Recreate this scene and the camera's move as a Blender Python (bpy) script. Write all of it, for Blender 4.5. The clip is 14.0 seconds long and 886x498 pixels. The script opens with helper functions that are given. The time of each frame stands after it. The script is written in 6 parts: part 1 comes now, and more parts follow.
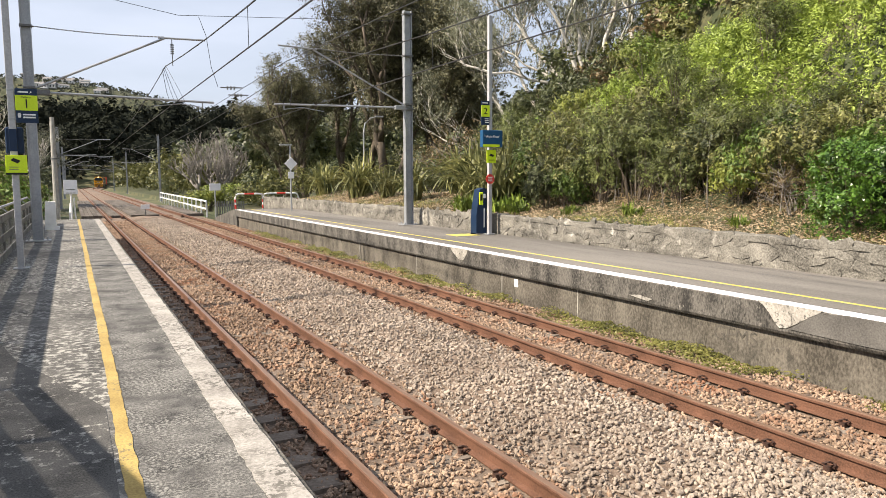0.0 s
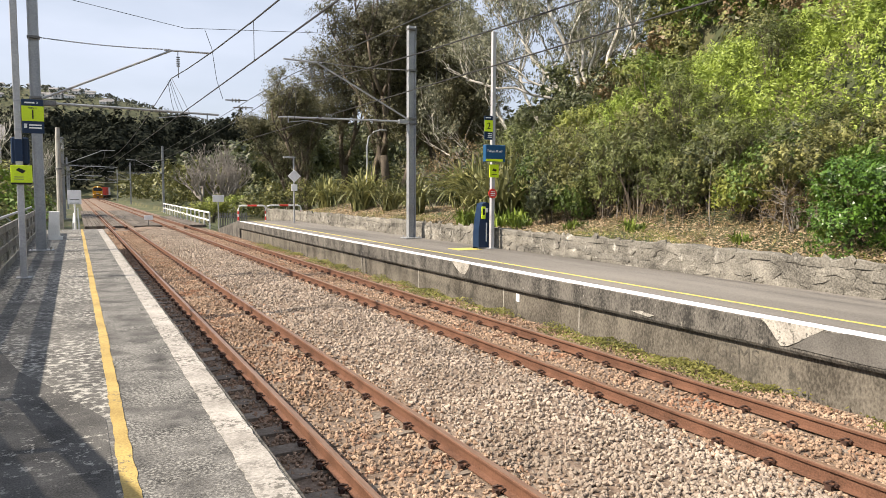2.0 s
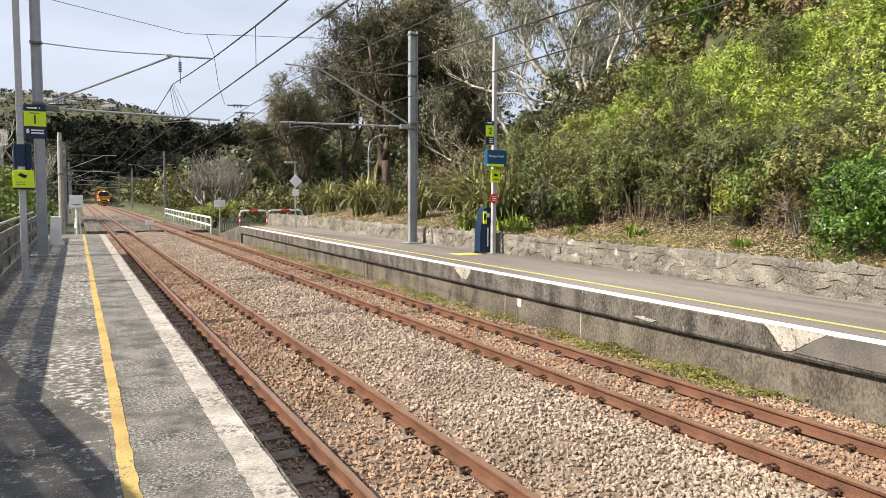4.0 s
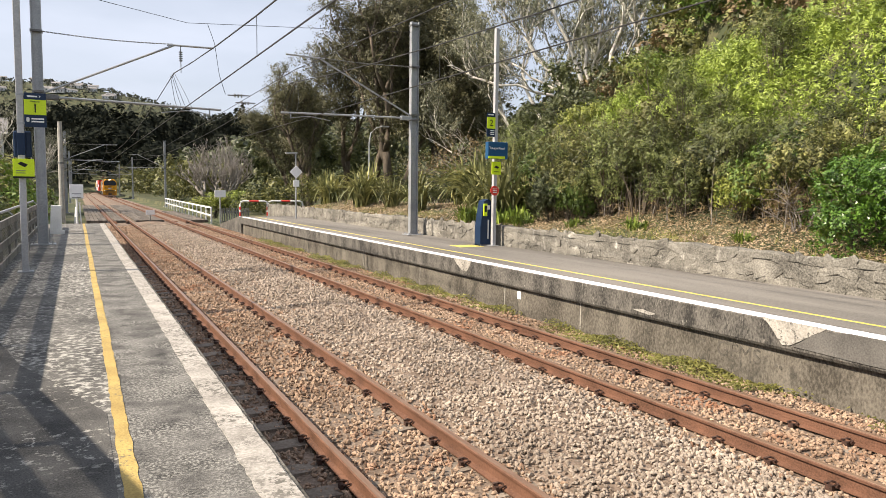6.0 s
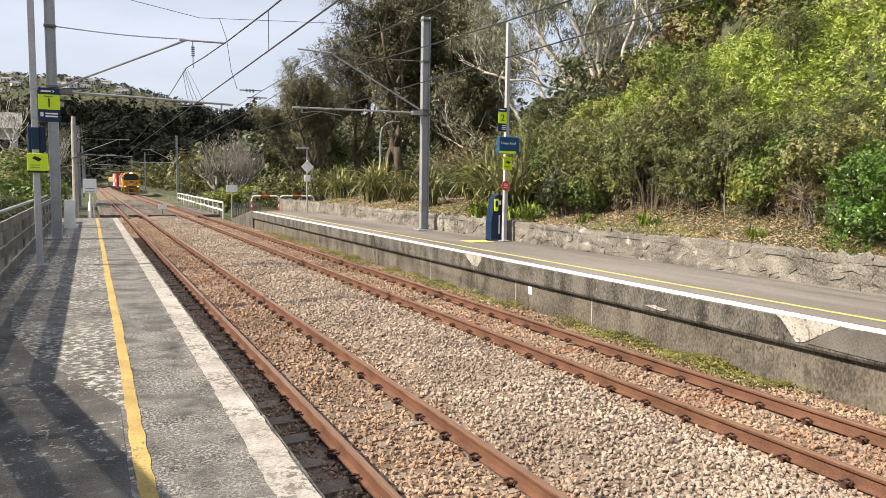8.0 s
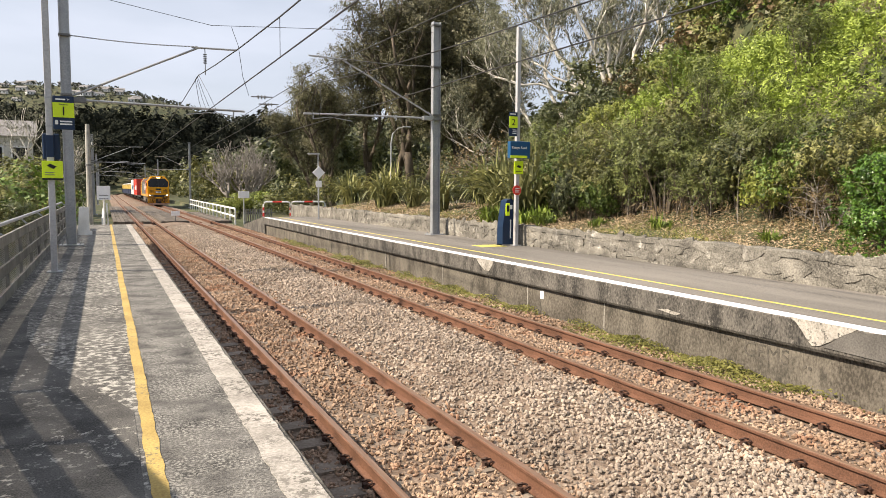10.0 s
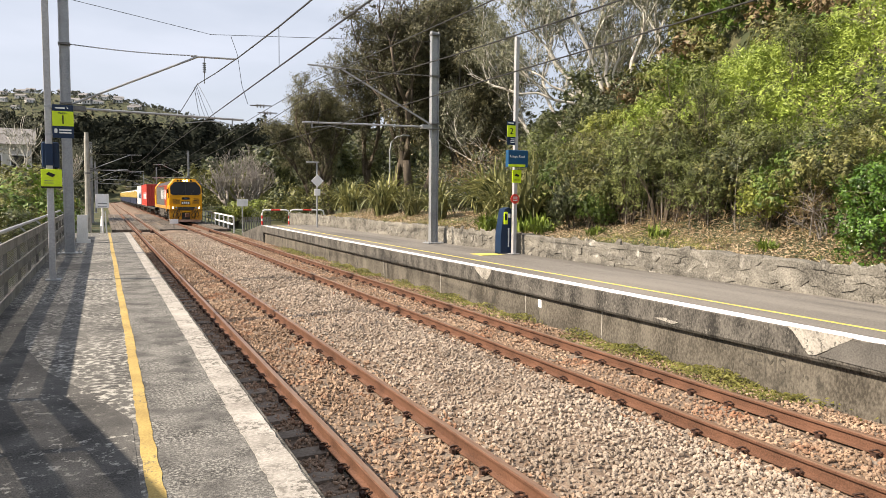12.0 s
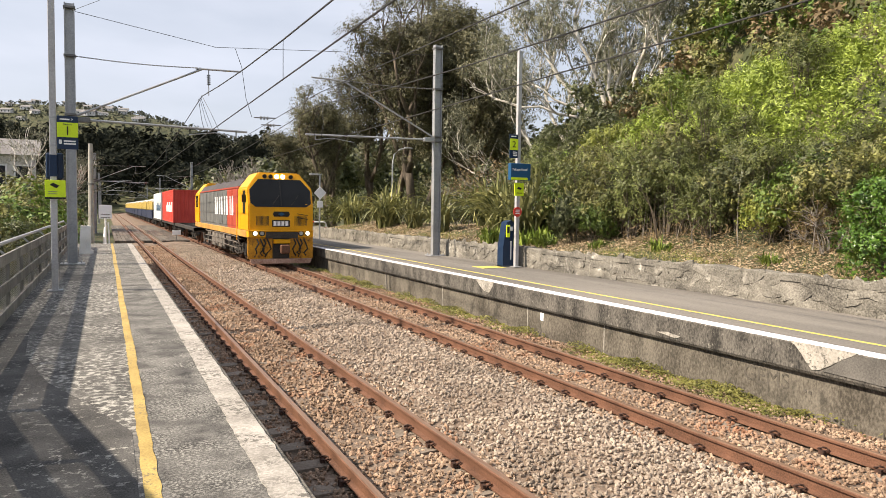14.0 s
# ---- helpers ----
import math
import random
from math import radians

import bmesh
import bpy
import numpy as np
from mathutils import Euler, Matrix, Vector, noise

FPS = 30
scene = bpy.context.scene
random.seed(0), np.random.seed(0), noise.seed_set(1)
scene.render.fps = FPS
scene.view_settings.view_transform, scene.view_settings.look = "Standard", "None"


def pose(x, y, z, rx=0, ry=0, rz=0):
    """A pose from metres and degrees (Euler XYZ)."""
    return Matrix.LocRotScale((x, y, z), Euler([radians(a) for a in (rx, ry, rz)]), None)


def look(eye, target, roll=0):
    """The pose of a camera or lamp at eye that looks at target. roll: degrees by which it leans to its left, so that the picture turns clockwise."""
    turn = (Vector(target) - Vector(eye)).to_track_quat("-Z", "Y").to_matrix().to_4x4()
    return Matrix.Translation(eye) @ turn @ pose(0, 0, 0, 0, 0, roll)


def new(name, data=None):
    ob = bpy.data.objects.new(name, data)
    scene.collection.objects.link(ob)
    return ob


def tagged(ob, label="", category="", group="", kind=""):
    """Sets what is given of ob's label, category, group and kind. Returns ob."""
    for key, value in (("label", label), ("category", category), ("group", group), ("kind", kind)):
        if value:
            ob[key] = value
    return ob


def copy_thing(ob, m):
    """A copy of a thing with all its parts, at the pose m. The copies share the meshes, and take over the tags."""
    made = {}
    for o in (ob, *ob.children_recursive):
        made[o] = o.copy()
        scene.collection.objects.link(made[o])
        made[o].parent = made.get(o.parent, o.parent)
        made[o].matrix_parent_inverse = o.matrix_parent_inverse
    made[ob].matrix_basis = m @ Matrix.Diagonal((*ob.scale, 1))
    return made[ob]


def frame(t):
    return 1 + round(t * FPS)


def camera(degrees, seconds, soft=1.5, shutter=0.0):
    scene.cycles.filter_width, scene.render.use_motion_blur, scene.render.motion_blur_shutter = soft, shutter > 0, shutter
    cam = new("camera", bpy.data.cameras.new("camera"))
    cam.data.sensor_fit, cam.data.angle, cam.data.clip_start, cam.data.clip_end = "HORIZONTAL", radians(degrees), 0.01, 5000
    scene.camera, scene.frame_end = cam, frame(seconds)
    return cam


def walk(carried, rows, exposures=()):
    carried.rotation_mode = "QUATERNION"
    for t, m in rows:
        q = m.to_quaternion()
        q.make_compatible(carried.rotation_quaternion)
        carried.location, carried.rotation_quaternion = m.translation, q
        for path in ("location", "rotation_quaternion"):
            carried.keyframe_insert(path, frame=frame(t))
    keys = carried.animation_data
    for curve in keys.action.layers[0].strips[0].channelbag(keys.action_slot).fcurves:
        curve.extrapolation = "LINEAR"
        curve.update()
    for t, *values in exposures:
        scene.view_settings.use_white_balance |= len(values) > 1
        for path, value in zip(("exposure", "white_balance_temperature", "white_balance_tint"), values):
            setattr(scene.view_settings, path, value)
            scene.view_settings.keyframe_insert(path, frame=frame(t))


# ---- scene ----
# time, heading, tilt, lean in degrees, and the sway of the hand in metres
ROWS = [
    (0, 27.71, -5.65, -0.28, -0.000, -0.000, 0.000),
    (0.5, 27.84, -5.66, -0.02, -0.001, -0.003, 0.001),
    (1, 27.83, -5.45, 0.19, -0.003, -0.001, 0.002),
    (1.5, 27.68, -5.01, 0.29, -0.002, -0.003, 0.004),
    (2, 27.54, -4.54, 0.30, -0.006, -0.014, 0.006),
    (2.5, 27.49, -4.18, 0.26, -0.005, -0.015, 0.007),
    (3, 27.45, -4.02, 0.24, -0.006, -0.012, 0.007),
    (5.5, 27.45, -4.63, 0.50, -0.007, -0.004, 0.003),
    (6, 27.43, -4.79, 0.71, -0.006, -0.003, 0.003),
    (6.5, 27.32, -4.94, 0.83, -0.007, 0.001, 0.001),
    (7, 27.11, -5.15, 0.86, -0.006, 0.005, 0.001),
    (7.5, 26.86, -5.22, 0.84, -0.006, 0.015, -0.002),
    (8, 26.57, -5.19, 0.80, -0.006, 0.012, -0.002),
    (10.5, 25.60, -4.67, 0.39, -0.009, 0.022, -0.005),
    (11, 25.70, -4.51, 0.44, -0.013, 0.005, -0.000),
    (11.5, 25.81, -4.33, 0.52, -0.015, -0.004, 0.004),
    (12, 25.77, -4.13, 0.51, -0.012, -0.009, 0.003),
    (12.5, 25.69, -3.87, 0.45, -0.011, -0.007, 0.001),
    (13, 25.59, -3.61, 0.53, -0.010, -0.013, 0.007),
    (13.5, 25.55, -3.35, 0.69, -0.011, -0.011, 0.004),
    (14, 25.58, -3.11, 0.80, -0.011, -0.007, 0.004),
]
EYE = Vector((0.0, 0.0, 2.32))


def aim(yaw, pitch, roll, dx, dy, dz):
    a, b = radians(yaw), radians(pitch)
    eye = EYE + Vector((dx, dy, dz))
    return look(eye, eye + 10 * Vector((math.sin(a) * math.cos(b), math.cos(a) * math.cos(b), math.sin(b))), roll)


cam = camera(64.3, 14.0, soft=0.5)
walk(cam, [(r[0], aim(*r[1:])) for r in ROWS], exposures=[(0, 0.92, 6950, 12), (14, 0.90, 7250, 13)])

# ---- world and sun ----
SUN_EL, SHADOW = radians(43), Vector((1.0, -0.17, 0)).normalized()
world = bpy.data.worlds.new("sky")
world.use_nodes = True
scene.world = world
wn, wl = world.node_tree.nodes, world.node_tree.links
sky = wn.new("ShaderNodeTexSky")
sky.sky_type, sky.sun_disc = "NISHITA", False
sky.sun_elevation = SUN_EL
sky.sun_rotation = math.atan2(-SHADOW.x, -SHADOW.y)
sky.dust_density, sky.air_density = 2.0, 1.0
wco = wn.new("ShaderNodeTexCoord")
wmap = wn.new("ShaderNodeMapping")
wmap.inputs["Scale"].default_value = (1.2, 1.2, 4.0)
wnoise = wn.new("ShaderNodeTexNoise")
wnoise.inputs["Scale"].default_value, wnoise.inputs["Detail"].default_value = 2.2, 6
wramp = wn.new("ShaderNodeValToRGB")
wramp.color_ramp.elements[0].position, wramp.color_ramp.elements[1].position = 0.36, 0.66
wramp.color_ramp.elements[0].color, wramp.color_ramp.elements[1].color = (0.62, 0.62, 0.62, 1), (0.97, 0.97, 0.97, 1)
wmix = wn.new("ShaderNodeMixRGB")
wmix.inputs["Color2"].default_value = (6.0, 6.9, 8.6, 1)
wl.new(wco.outputs["Generated"], wmap.inputs["Vector"])
wl.new(wmap.outputs["Vector"], wnoise.inputs["Vector"])
wl.new(wnoise.outputs["Fac"], wramp.inputs["Fac"])
wl.new(wramp.outputs["Color"], wmix.inputs["Fac"])
wl.new(sky.outputs["Color"], wmix.inputs["Color1"])
wl.new(wmix.outputs["Color"], wn["Background"].inputs["Color"])
wn["Background"].inputs["Strength"].default_value = 0.069

sun = new("sun", bpy.data.lights.new("sun", "SUN"))
sun.data.energy, sun.data.angle, sun.data.color = 4.6, radians(1.0), (1.0, 0.93, 0.82)
toward = Vector((-SHADOW.x * math.cos(SUN_EL), -SHADOW.y * math.cos(SUN_EL), math.sin(SUN_EL)))
sun.matrix_basis = look(toward * 50, (0, 0, 0))


# ---- materials ----
def mat(name, dark, light, rough=0.8, scale=3.0, fine=40.0, bump=0.3, metal=0.0, spots=None, spot_scale=8.0, spot_at=0.62,
        stretch=(1, 1, 1), vary=0.0, island=False, dist=0.01, spec=0.3, world_space=False, mid=0.5, width=0.14, mask=0.0, mask_at=0.5, edge=0.05):
    """A surface of two colours mixed by coarse and fine noise, with relief; spots: a third colour in patches."""
    m = bpy.data.materials.new(name)
    m.use_nodes = True
    n, l = m.node_tree.nodes, m.node_tree.links
    b = n["Principled BSDF"]
    b.inputs["Roughness"].default_value, b.inputs["Metallic"].default_value = rough, metal
    b.inputs["Specular IOR Level"].default_value = spec
    mp = n.new("ShaderNodeMapping")
    mp.inputs["Scale"].default_value = stretch
    l.new(n.new("ShaderNodeNewGeometry").outputs["Position"] if world_space else n.new("ShaderNodeTexCoord").outputs["Object"], mp.inputs["Vector"])

    def tex(s, detail):
        t = n.new("ShaderNodeTexNoise")
        t.inputs["Scale"].default_value, t.inputs["Detail"].default_value = s, detail
        l.new(mp.outputs["Vector"], t.inputs["Vector"])
        return t
    big, small = tex(scale, 4), tex(fine, 5)
    add = n.new("ShaderNodeMath")
    add.operation = "ADD"
    l.new(big.outputs["Fac"], add.inputs[0])
    l.new(small.outputs["Fac"], add.inputs[1])
    ramp = n.new("ShaderNodeValToRGB")
    ramp.color_ramp.elements[0].position, ramp.color_ramp.elements[1].position = mid - width, mid + width
    ramp.color_ramp.elements[0].color, ramp.color_ramp.elements[1].color = (*dark, 1), (*light, 1)
    half = n.new("ShaderNodeMath")
    half.operation = "MULTIPLY"
    half.inputs[1].default_value = 0.5
    l.new(add.outputs[0], half.inputs[0])
    l.new(half.outputs[0], ramp.inputs["Fac"])
    out = ramp.outputs["Color"]
    if spots:
        t = tex(spot_scale, 7)
        t.inputs["Roughness"].default_value = 0.7
        r = n.new("ShaderNodeValToRGB")
        r.color_ramp.elements[0].position, r.color_ramp.elements[1].position = spot_at, spot_at + edge
        l.new(t.outputs["Fac"], r.inputs["Fac"])
        spread = r.outputs["Color"]
        if mask:
            mt = tex(mask, 3)
            mrng = n.new("ShaderNodeMapRange")
            mrng.inputs["From Min"].default_value, mrng.inputs["From Max"].default_value = mask_at - 0.1, mask_at + 0.1
            l.new(mt.outputs["Fac"], mrng.inputs["Value"])
            mm = n.new("ShaderNodeMath")
            mm.operation = "MULTIPLY"
            l.new(spread, mm.inputs[0])
            l.new(mrng.outputs[0], mm.inputs[1])
            spread = mm.outputs[0]
        mx = n.new("ShaderNodeMixRGB")
        mx.inputs["Color2"].default_value = (*spots, 1)
        l.new(spread, mx.inputs["Fac"])
        l.new(out, mx.inputs["Color1"])
        out = mx.outputs["Color"]
    if vary:
        src = n.new("ShaderNodeNewGeometry").outputs["Random Per Island"] if island else n.new("ShaderNodeObjectInfo").outputs["Random"]
        hs = n.new("ShaderNodeHueSaturation")
        mr = n.new("ShaderNodeMapRange")
        mr.inputs["To Min"].default_value, mr.inputs["To Max"].default_value = 1 - vary, 1 + vary
        l.new(src, mr.inputs["Value"])
        l.new(mr.outputs[0], hs.inputs["Value"])
        l.new(out, hs.inputs["Color"])
        out = hs.outputs["Color"]
    l.new(out, b.inputs["Base Color"])
    if bump:
        bp = n.new("ShaderNodeBump")
        bp.inputs["Strength"].default_value, bp.inputs["Distance"].default_value = bump, dist
        l.new(half.outputs[0], bp.inputs["Height"])
        l.new(bp.outputs["Normal"], b.inputs["Normal"])
    return m


def leaf_mat(name, dark, light, vary=0.3, rough=0.5, through_light=0.15, shine=0.38):
    """Leaves: each one its own tint, and a little light passes through."""
    m = bpy.data.materials.new(name)
    m.use_nodes = True
    n, l = m.node_tree.nodes, m.node_tree.links
    b = n["Principled BSDF"]
    b.inputs["Roughness"].default_value = rough
    b.inputs["Specular IOR Level"].default_value = shine
    g = n.new("ShaderNodeNewGeometry")
    ramp = n.new("ShaderNodeValToRGB")
    ramp.color_ramp.elements[0].color, ramp.color_ramp.elements[1].color = (*dark, 1), (*light, 1)
    co = n.new("ShaderNodeTexCoord")
    t = n.new("ShaderNodeTexNoise")
    t.inputs["Scale"].default_value = 2.6
    l.new(co.outputs["Object"], t.inputs["Vector"])
    mx = n.new("ShaderNodeMath")
    mx.operation = "MULTIPLY_ADD"
    mx.inputs[1].default_value = 0.5
    sub = n.new("ShaderNodeMath")
    sub.operation = "MULTIPLY_ADD"
    sub.inputs[1].default_value, sub.inputs[2].default_value = 2.3, -0.9
    l.new(t.outputs["Fac"], sub.inputs[0])
    l.new(g.outputs["Random Per Island"], mx.inputs[0])
    l.new(sub.outputs[0], mx.inputs[2])
    l.new(mx.outputs[0], ramp.inputs["Fac"])
    info = n.new("ShaderNodeObjectInfo")
    hs = n.new("ShaderNodeHueSaturation")
    mr = n.new("ShaderNodeMapRange")
    mr.inputs["To Min"].default_value, mr.inputs["To Max"].default_value = 1 - vary, 1 + vary
    l.new(info.outputs["Random"], mr.inputs["Value"])
    l.new(mr.outputs[0], hs.inputs["Value"])
    l.new(ramp.outputs["Color"], hs.inputs["Color"])
    l.new(hs.outputs["Color"], b.inputs["Base Color"])
    tr = n.new("ShaderNodeBsdfTranslucent")
    l.new(hs.outputs["Color"], tr.inputs["Color"])
    mixs = n.new("ShaderNodeMixShader")
    mixs.inputs["Fac"].default_value = through_light
    l.new(b.outputs[0], mixs.inputs[1])
    l.new(tr.outputs[0], mixs.inputs[2])
    l.new(mixs.outputs[0], n["Material Output"].inputs["Surface"])
    return m


def plain(name, color, rough=0.5, metal=0.0, glow=0.0):
    m = mat(name, [c * 0.85 for c in color], [min(1, c * 1.1) for c in color], rough, 2.5, 60, 0.05, metal, dist=0.002)
    if glow:
        b = m.node_tree.nodes["Principled BSDF"]
        b.inputs["Emission Color"].default_value, b.inputs["Emission Strength"].default_value = (*color, 1), glow
    return m


M = {}
M["asphalt"] = mat("asphalt", (0.042, 0.041, 0.039), (0.145, 0.138, 0.127), 0.92, 2.4, 90, 0.8, spots=(0.42, 0.405, 0.365), spot_scale=17, spot_at=0.49, width=0.12, mask=0.8, mask_at=0.42, edge=0.12)
M["asphalt_smooth"] = mat("asphalt_smooth", (0.030, 0.029, 0.028), (0.155, 0.148, 0.138), 0.92, 5.0, 120, 1.0, spots=(0.33, 0.32, 0.29), spot_scale=46, spot_at=0.47, width=0.13, mask=2.6, mask_at=0.46, edge=0.14)
M["asphalt_grey"] = mat("asphalt_grey", (0.115, 0.106, 0.094), (0.23, 0.21, 0.185), 0.92, 0.5, 90, 0.6, stretch=(2.2, 0.3, 1), width=0.10, spots=(0.08, 0.075, 0.068), spot_scale=3.0, spot_at=0.60, mask=0.4, edge=0.1)
M["white_paint"] = mat("white_paint", (0.24, 0.22, 0.195), (0.47, 0.44, 0.40), 0.88, 2.5, 60, 0.8, spots=(0.13, 0.12, 0.105), spot_scale=24, spot_at=0.50, width=0.14, mask=2.2, mask_at=0.46, edge=0.06)
M["white_clean"] = mat("white_clean", (0.62, 0.61, 0.62), (0.80, 0.79, 0.80), 0.7, 2.5, 45, 0.3, spots=(0.30, 0.29, 0.28), spot_scale=20, spot_at=0.70)
M["yellow_paint"] = mat("yellow_paint", (0.29, 0.20, 0.07), (0.50, 0.37, 0.13), 0.85, 3, 70, 0.5, spots=(0.17, 0.14, 0.09), spot_scale=24, spot_at=0.545, mask=1.5, mask_at=0.48, edge=0.08)
M["yellow_bright"] = mat("yellow_bright", (0.44, 0.37, 0.09), (0.62, 0.54, 0.15), 0.8, 3, 60, 0.3, spots=(0.20, 0.18, 0.12), spot_scale=24, spot_at=0.56, mask=1.2, edge=0.1)
M["concrete_dark"] = mat("concrete_dark", (0.035, 0.033, 0.030), (0.165, 0.152, 0.133), 0.92, 3.2, 42, 0.9, width=0.11, spots=(0.34, 0.315, 0.275), spot_scale=16, spot_at=0.60, stretch=(1, 1, 0.55), mask=1.4, mask_at=0.5)
M["concrete_low"] = mat("concrete_low", (0.055, 0.048, 0.038), (0.185, 0.165, 0.135), 0.92, 1.6, 38, 0.9, width=0.12, spots=(0.05, 0.046, 0.038), spot_scale=3.4, spot_at=0.54, stretch=(1, 1, 0.6), edge=0.14)
M["concrete"] = mat("concrete", (0.26, 0.25, 0.22), (0.45, 0.43, 0.39), 0.85, 3, 40, 0.3)
M["ballast_bed"] = mat("ballast_bed", (0.10, 0.07, 0.05), (0.28, 0.21, 0.16), 0.95, 2.0, 30, 1.0, dist=0.05)
M["stone"] = mat("stone", (0.228, 0.182, 0.143), (0.415, 0.343, 0.277), 0.9, 0.7, 60, 0.5, vary=0.28, island=True)
M["stone_brown"] = mat("stone_brown", (0.20, 0.13, 0.086), (0.42, 0.305, 0.218), 0.9, 0.6, 60, 0.5, vary=0.32, island=True, spots=(0.27, 0.135, 0.08), spot_scale=1.1, spot_at=0.51, edge=0.15)
M["rust"] = mat("rust", (0.075, 0.036, 0.022), (0.185, 0.090, 0.056), 0.7, 3, 60, 0.3, metal=0.0)
M["rail_head"] = mat("rail_head", (0.20, 0.11, 0.07), (0.33, 0.215, 0.15), 0.38, 2, 50, 0.1, metal=0.4, stretch=(1, 0.05, 1))
M["sleeper"] = mat("sleeper", (0.095, 0.074, 0.056), (0.25, 0.205, 0.165), 0.9, 3, 30, 0.5, vary=0.2)
M["clip"] = mat("clip", (0.03, 0.018, 0.014), (0.10, 0.05, 0.035), 0.7, 5, 60, 0.2)
M["post_grey"] = mat("post_grey", (0.33, 0.33, 0.34), (0.48, 0.48, 0.49), 0.55, 1.5, 30, 0.06, metal=0.1)
M["galv"] = mat("galv", (0.27, 0.28, 0.29), (0.42, 0.43, 0.44), 0.5, 1.5, 30, 0.08, metal=0.45)
M["steel_dark"] = mat("steel_dark", (0.09, 0.09, 0.09), (0.2, 0.2, 0.2), 0.6, 2, 30, 0.1, metal=0.3)
M["wire"] = plain("wire", (0.035, 0.035, 0.035), 0.6)
M["wood_grey"] = mat("wood_grey", (0.10, 0.098, 0.092), (0.26, 0.252, 0.236), 0.9, 2, 30, 0.4, stretch=(1, 1, 0.2), vary=0.15)
M["timber_deck"] = mat("timber_deck", (0.06, 0.05, 0.042), (0.175, 0.15, 0.125), 0.9, 2, 30, 0.4, vary=0.25)
M["white_wood"] = mat("white_wood", (0.62, 0.62, 0.60), (0.82, 0.82, 0.80), 0.6, 3, 40, 0.15)
M["red_paint"] = plain("red_paint", (0.62, 0.06, 0.045), 0.5)
M["navy"] = plain("navy", (0.007, 0.024, 0.062), 0.4)
M["teal_blue"] = plain("teal_blue", (0.012, 0.075, 0.17), 0.4)
M["lime"] = plain("lime", (0.62, 0.80, 0.03), 0.45)
M["black"] = plain("black", (0.012, 0.012, 0.012), 0.5)
M["white"] = plain("white", (0.8, 0.8, 0.8), 0.5)
M["soil"] = mat("soil", (0.11, 0.085, 0.045), (0.30, 0.24, 0.12), 0.95, 1.2, 20, 0.8, dist=0.04)
M["grass_ground"] = mat("grass_ground", (0.05, 0.05, 0.028), (0.135, 0.125, 0.062), 0.95, 0.05, 3.0, 0.8, dist=0.05, spots=(0.05, 0.06, 0.028), spot_scale=0.25, spot_at=0.46)
M["hill_far"] = mat("hill_far", (0.03, 0.045, 0.022), (0.11, 0.115, 0.055), 0.95, 0.02, 0.3, 1.0, dist=1.0)
M["rock"] = mat("rock", (0.06, 0.055, 0.047), (0.29, 0.27, 0.23), 0.92, 1.6, 34, 0.9, vary=0.14, dist=0.015, world_space=True, width=0.14, spots=(0.50, 0.475, 0.42), spot_scale=4.5, spot_at=0.56, mask=0.5, mask_at=0.53, edge=0.12)
M["mortar"] = mat("mortar", (0.06, 0.055, 0.047), (0.26, 0.243, 0.207), 0.95, 1.6, 34, 0.9, world_space=True, spots=(0.46, 0.44, 0.385), spot_scale=4.5, spot_at=0.57, mask=0.5, mask_at=0.53, edge=0.12)


# ---- helpers for shapes ----
def thing(name, label, category, at=(0, 0, 0), group="", kind="", rz=0):
    ob = new(name)
    ob.matrix_basis = pose(*at, 0, 0, rz)
    return tagged(ob, label, category, group, kind)


def finish(bm, name, material, smooth=False):
    bmesh.ops.recalc_face_normals(bm, faces=bm.faces)
    me = bpy.data.meshes.new(name)
    bm.to_mesh(me)
    bm.free()
    me.materials.append(M[material] if isinstance(material, str) else material)
    if smooth:
        for p in me.polygons:
            p.use_smooth = True
    return me


def part(name, bm, material, parent, label="", smooth=False, at=None, kind=""):
    ob = new(name, bm if isinstance(bm, bpy.types.Mesh) else finish(bm, name, material, smooth))
    ob.parent = parent
    if at is not None:
        ob.matrix_basis = at if isinstance(at, Matrix) else pose(*at)
    return tagged(ob, label, kind=kind)


def solid(name, bm, material, label, category, kind="", group="", smooth=False):
    return tagged(new(name, finish(bm, name, material, smooth)), label, category, group, kind)


def box(x0, x1, y0, y1, z0, z1, bevel=0.0, bm=None):
    own = bm is None
    b = bmesh.new()
    bmesh.ops.create_cube(b, size=1, matrix=Matrix.Translation(((x0 + x1) / 2, (y0 + y1) / 2, (z0 + z1) / 2)) @ Matrix.Diagonal((abs(x1 - x0), abs(y1 - y0), abs(z1 - z0), 1)))
    if bevel:
        bmesh.ops.bevel(b, geom=b.edges[:], offset=bevel, segments=1, affect="EDGES")
    if own:
        return b
    return merge(bm, b)


def merge(bm, b):
    me = bpy.data.meshes.new("tmp")
    b.to_mesh(me)
    b.free()
    bm.from_mesh(me)
    bpy.data.meshes.remove(me)
    return bm


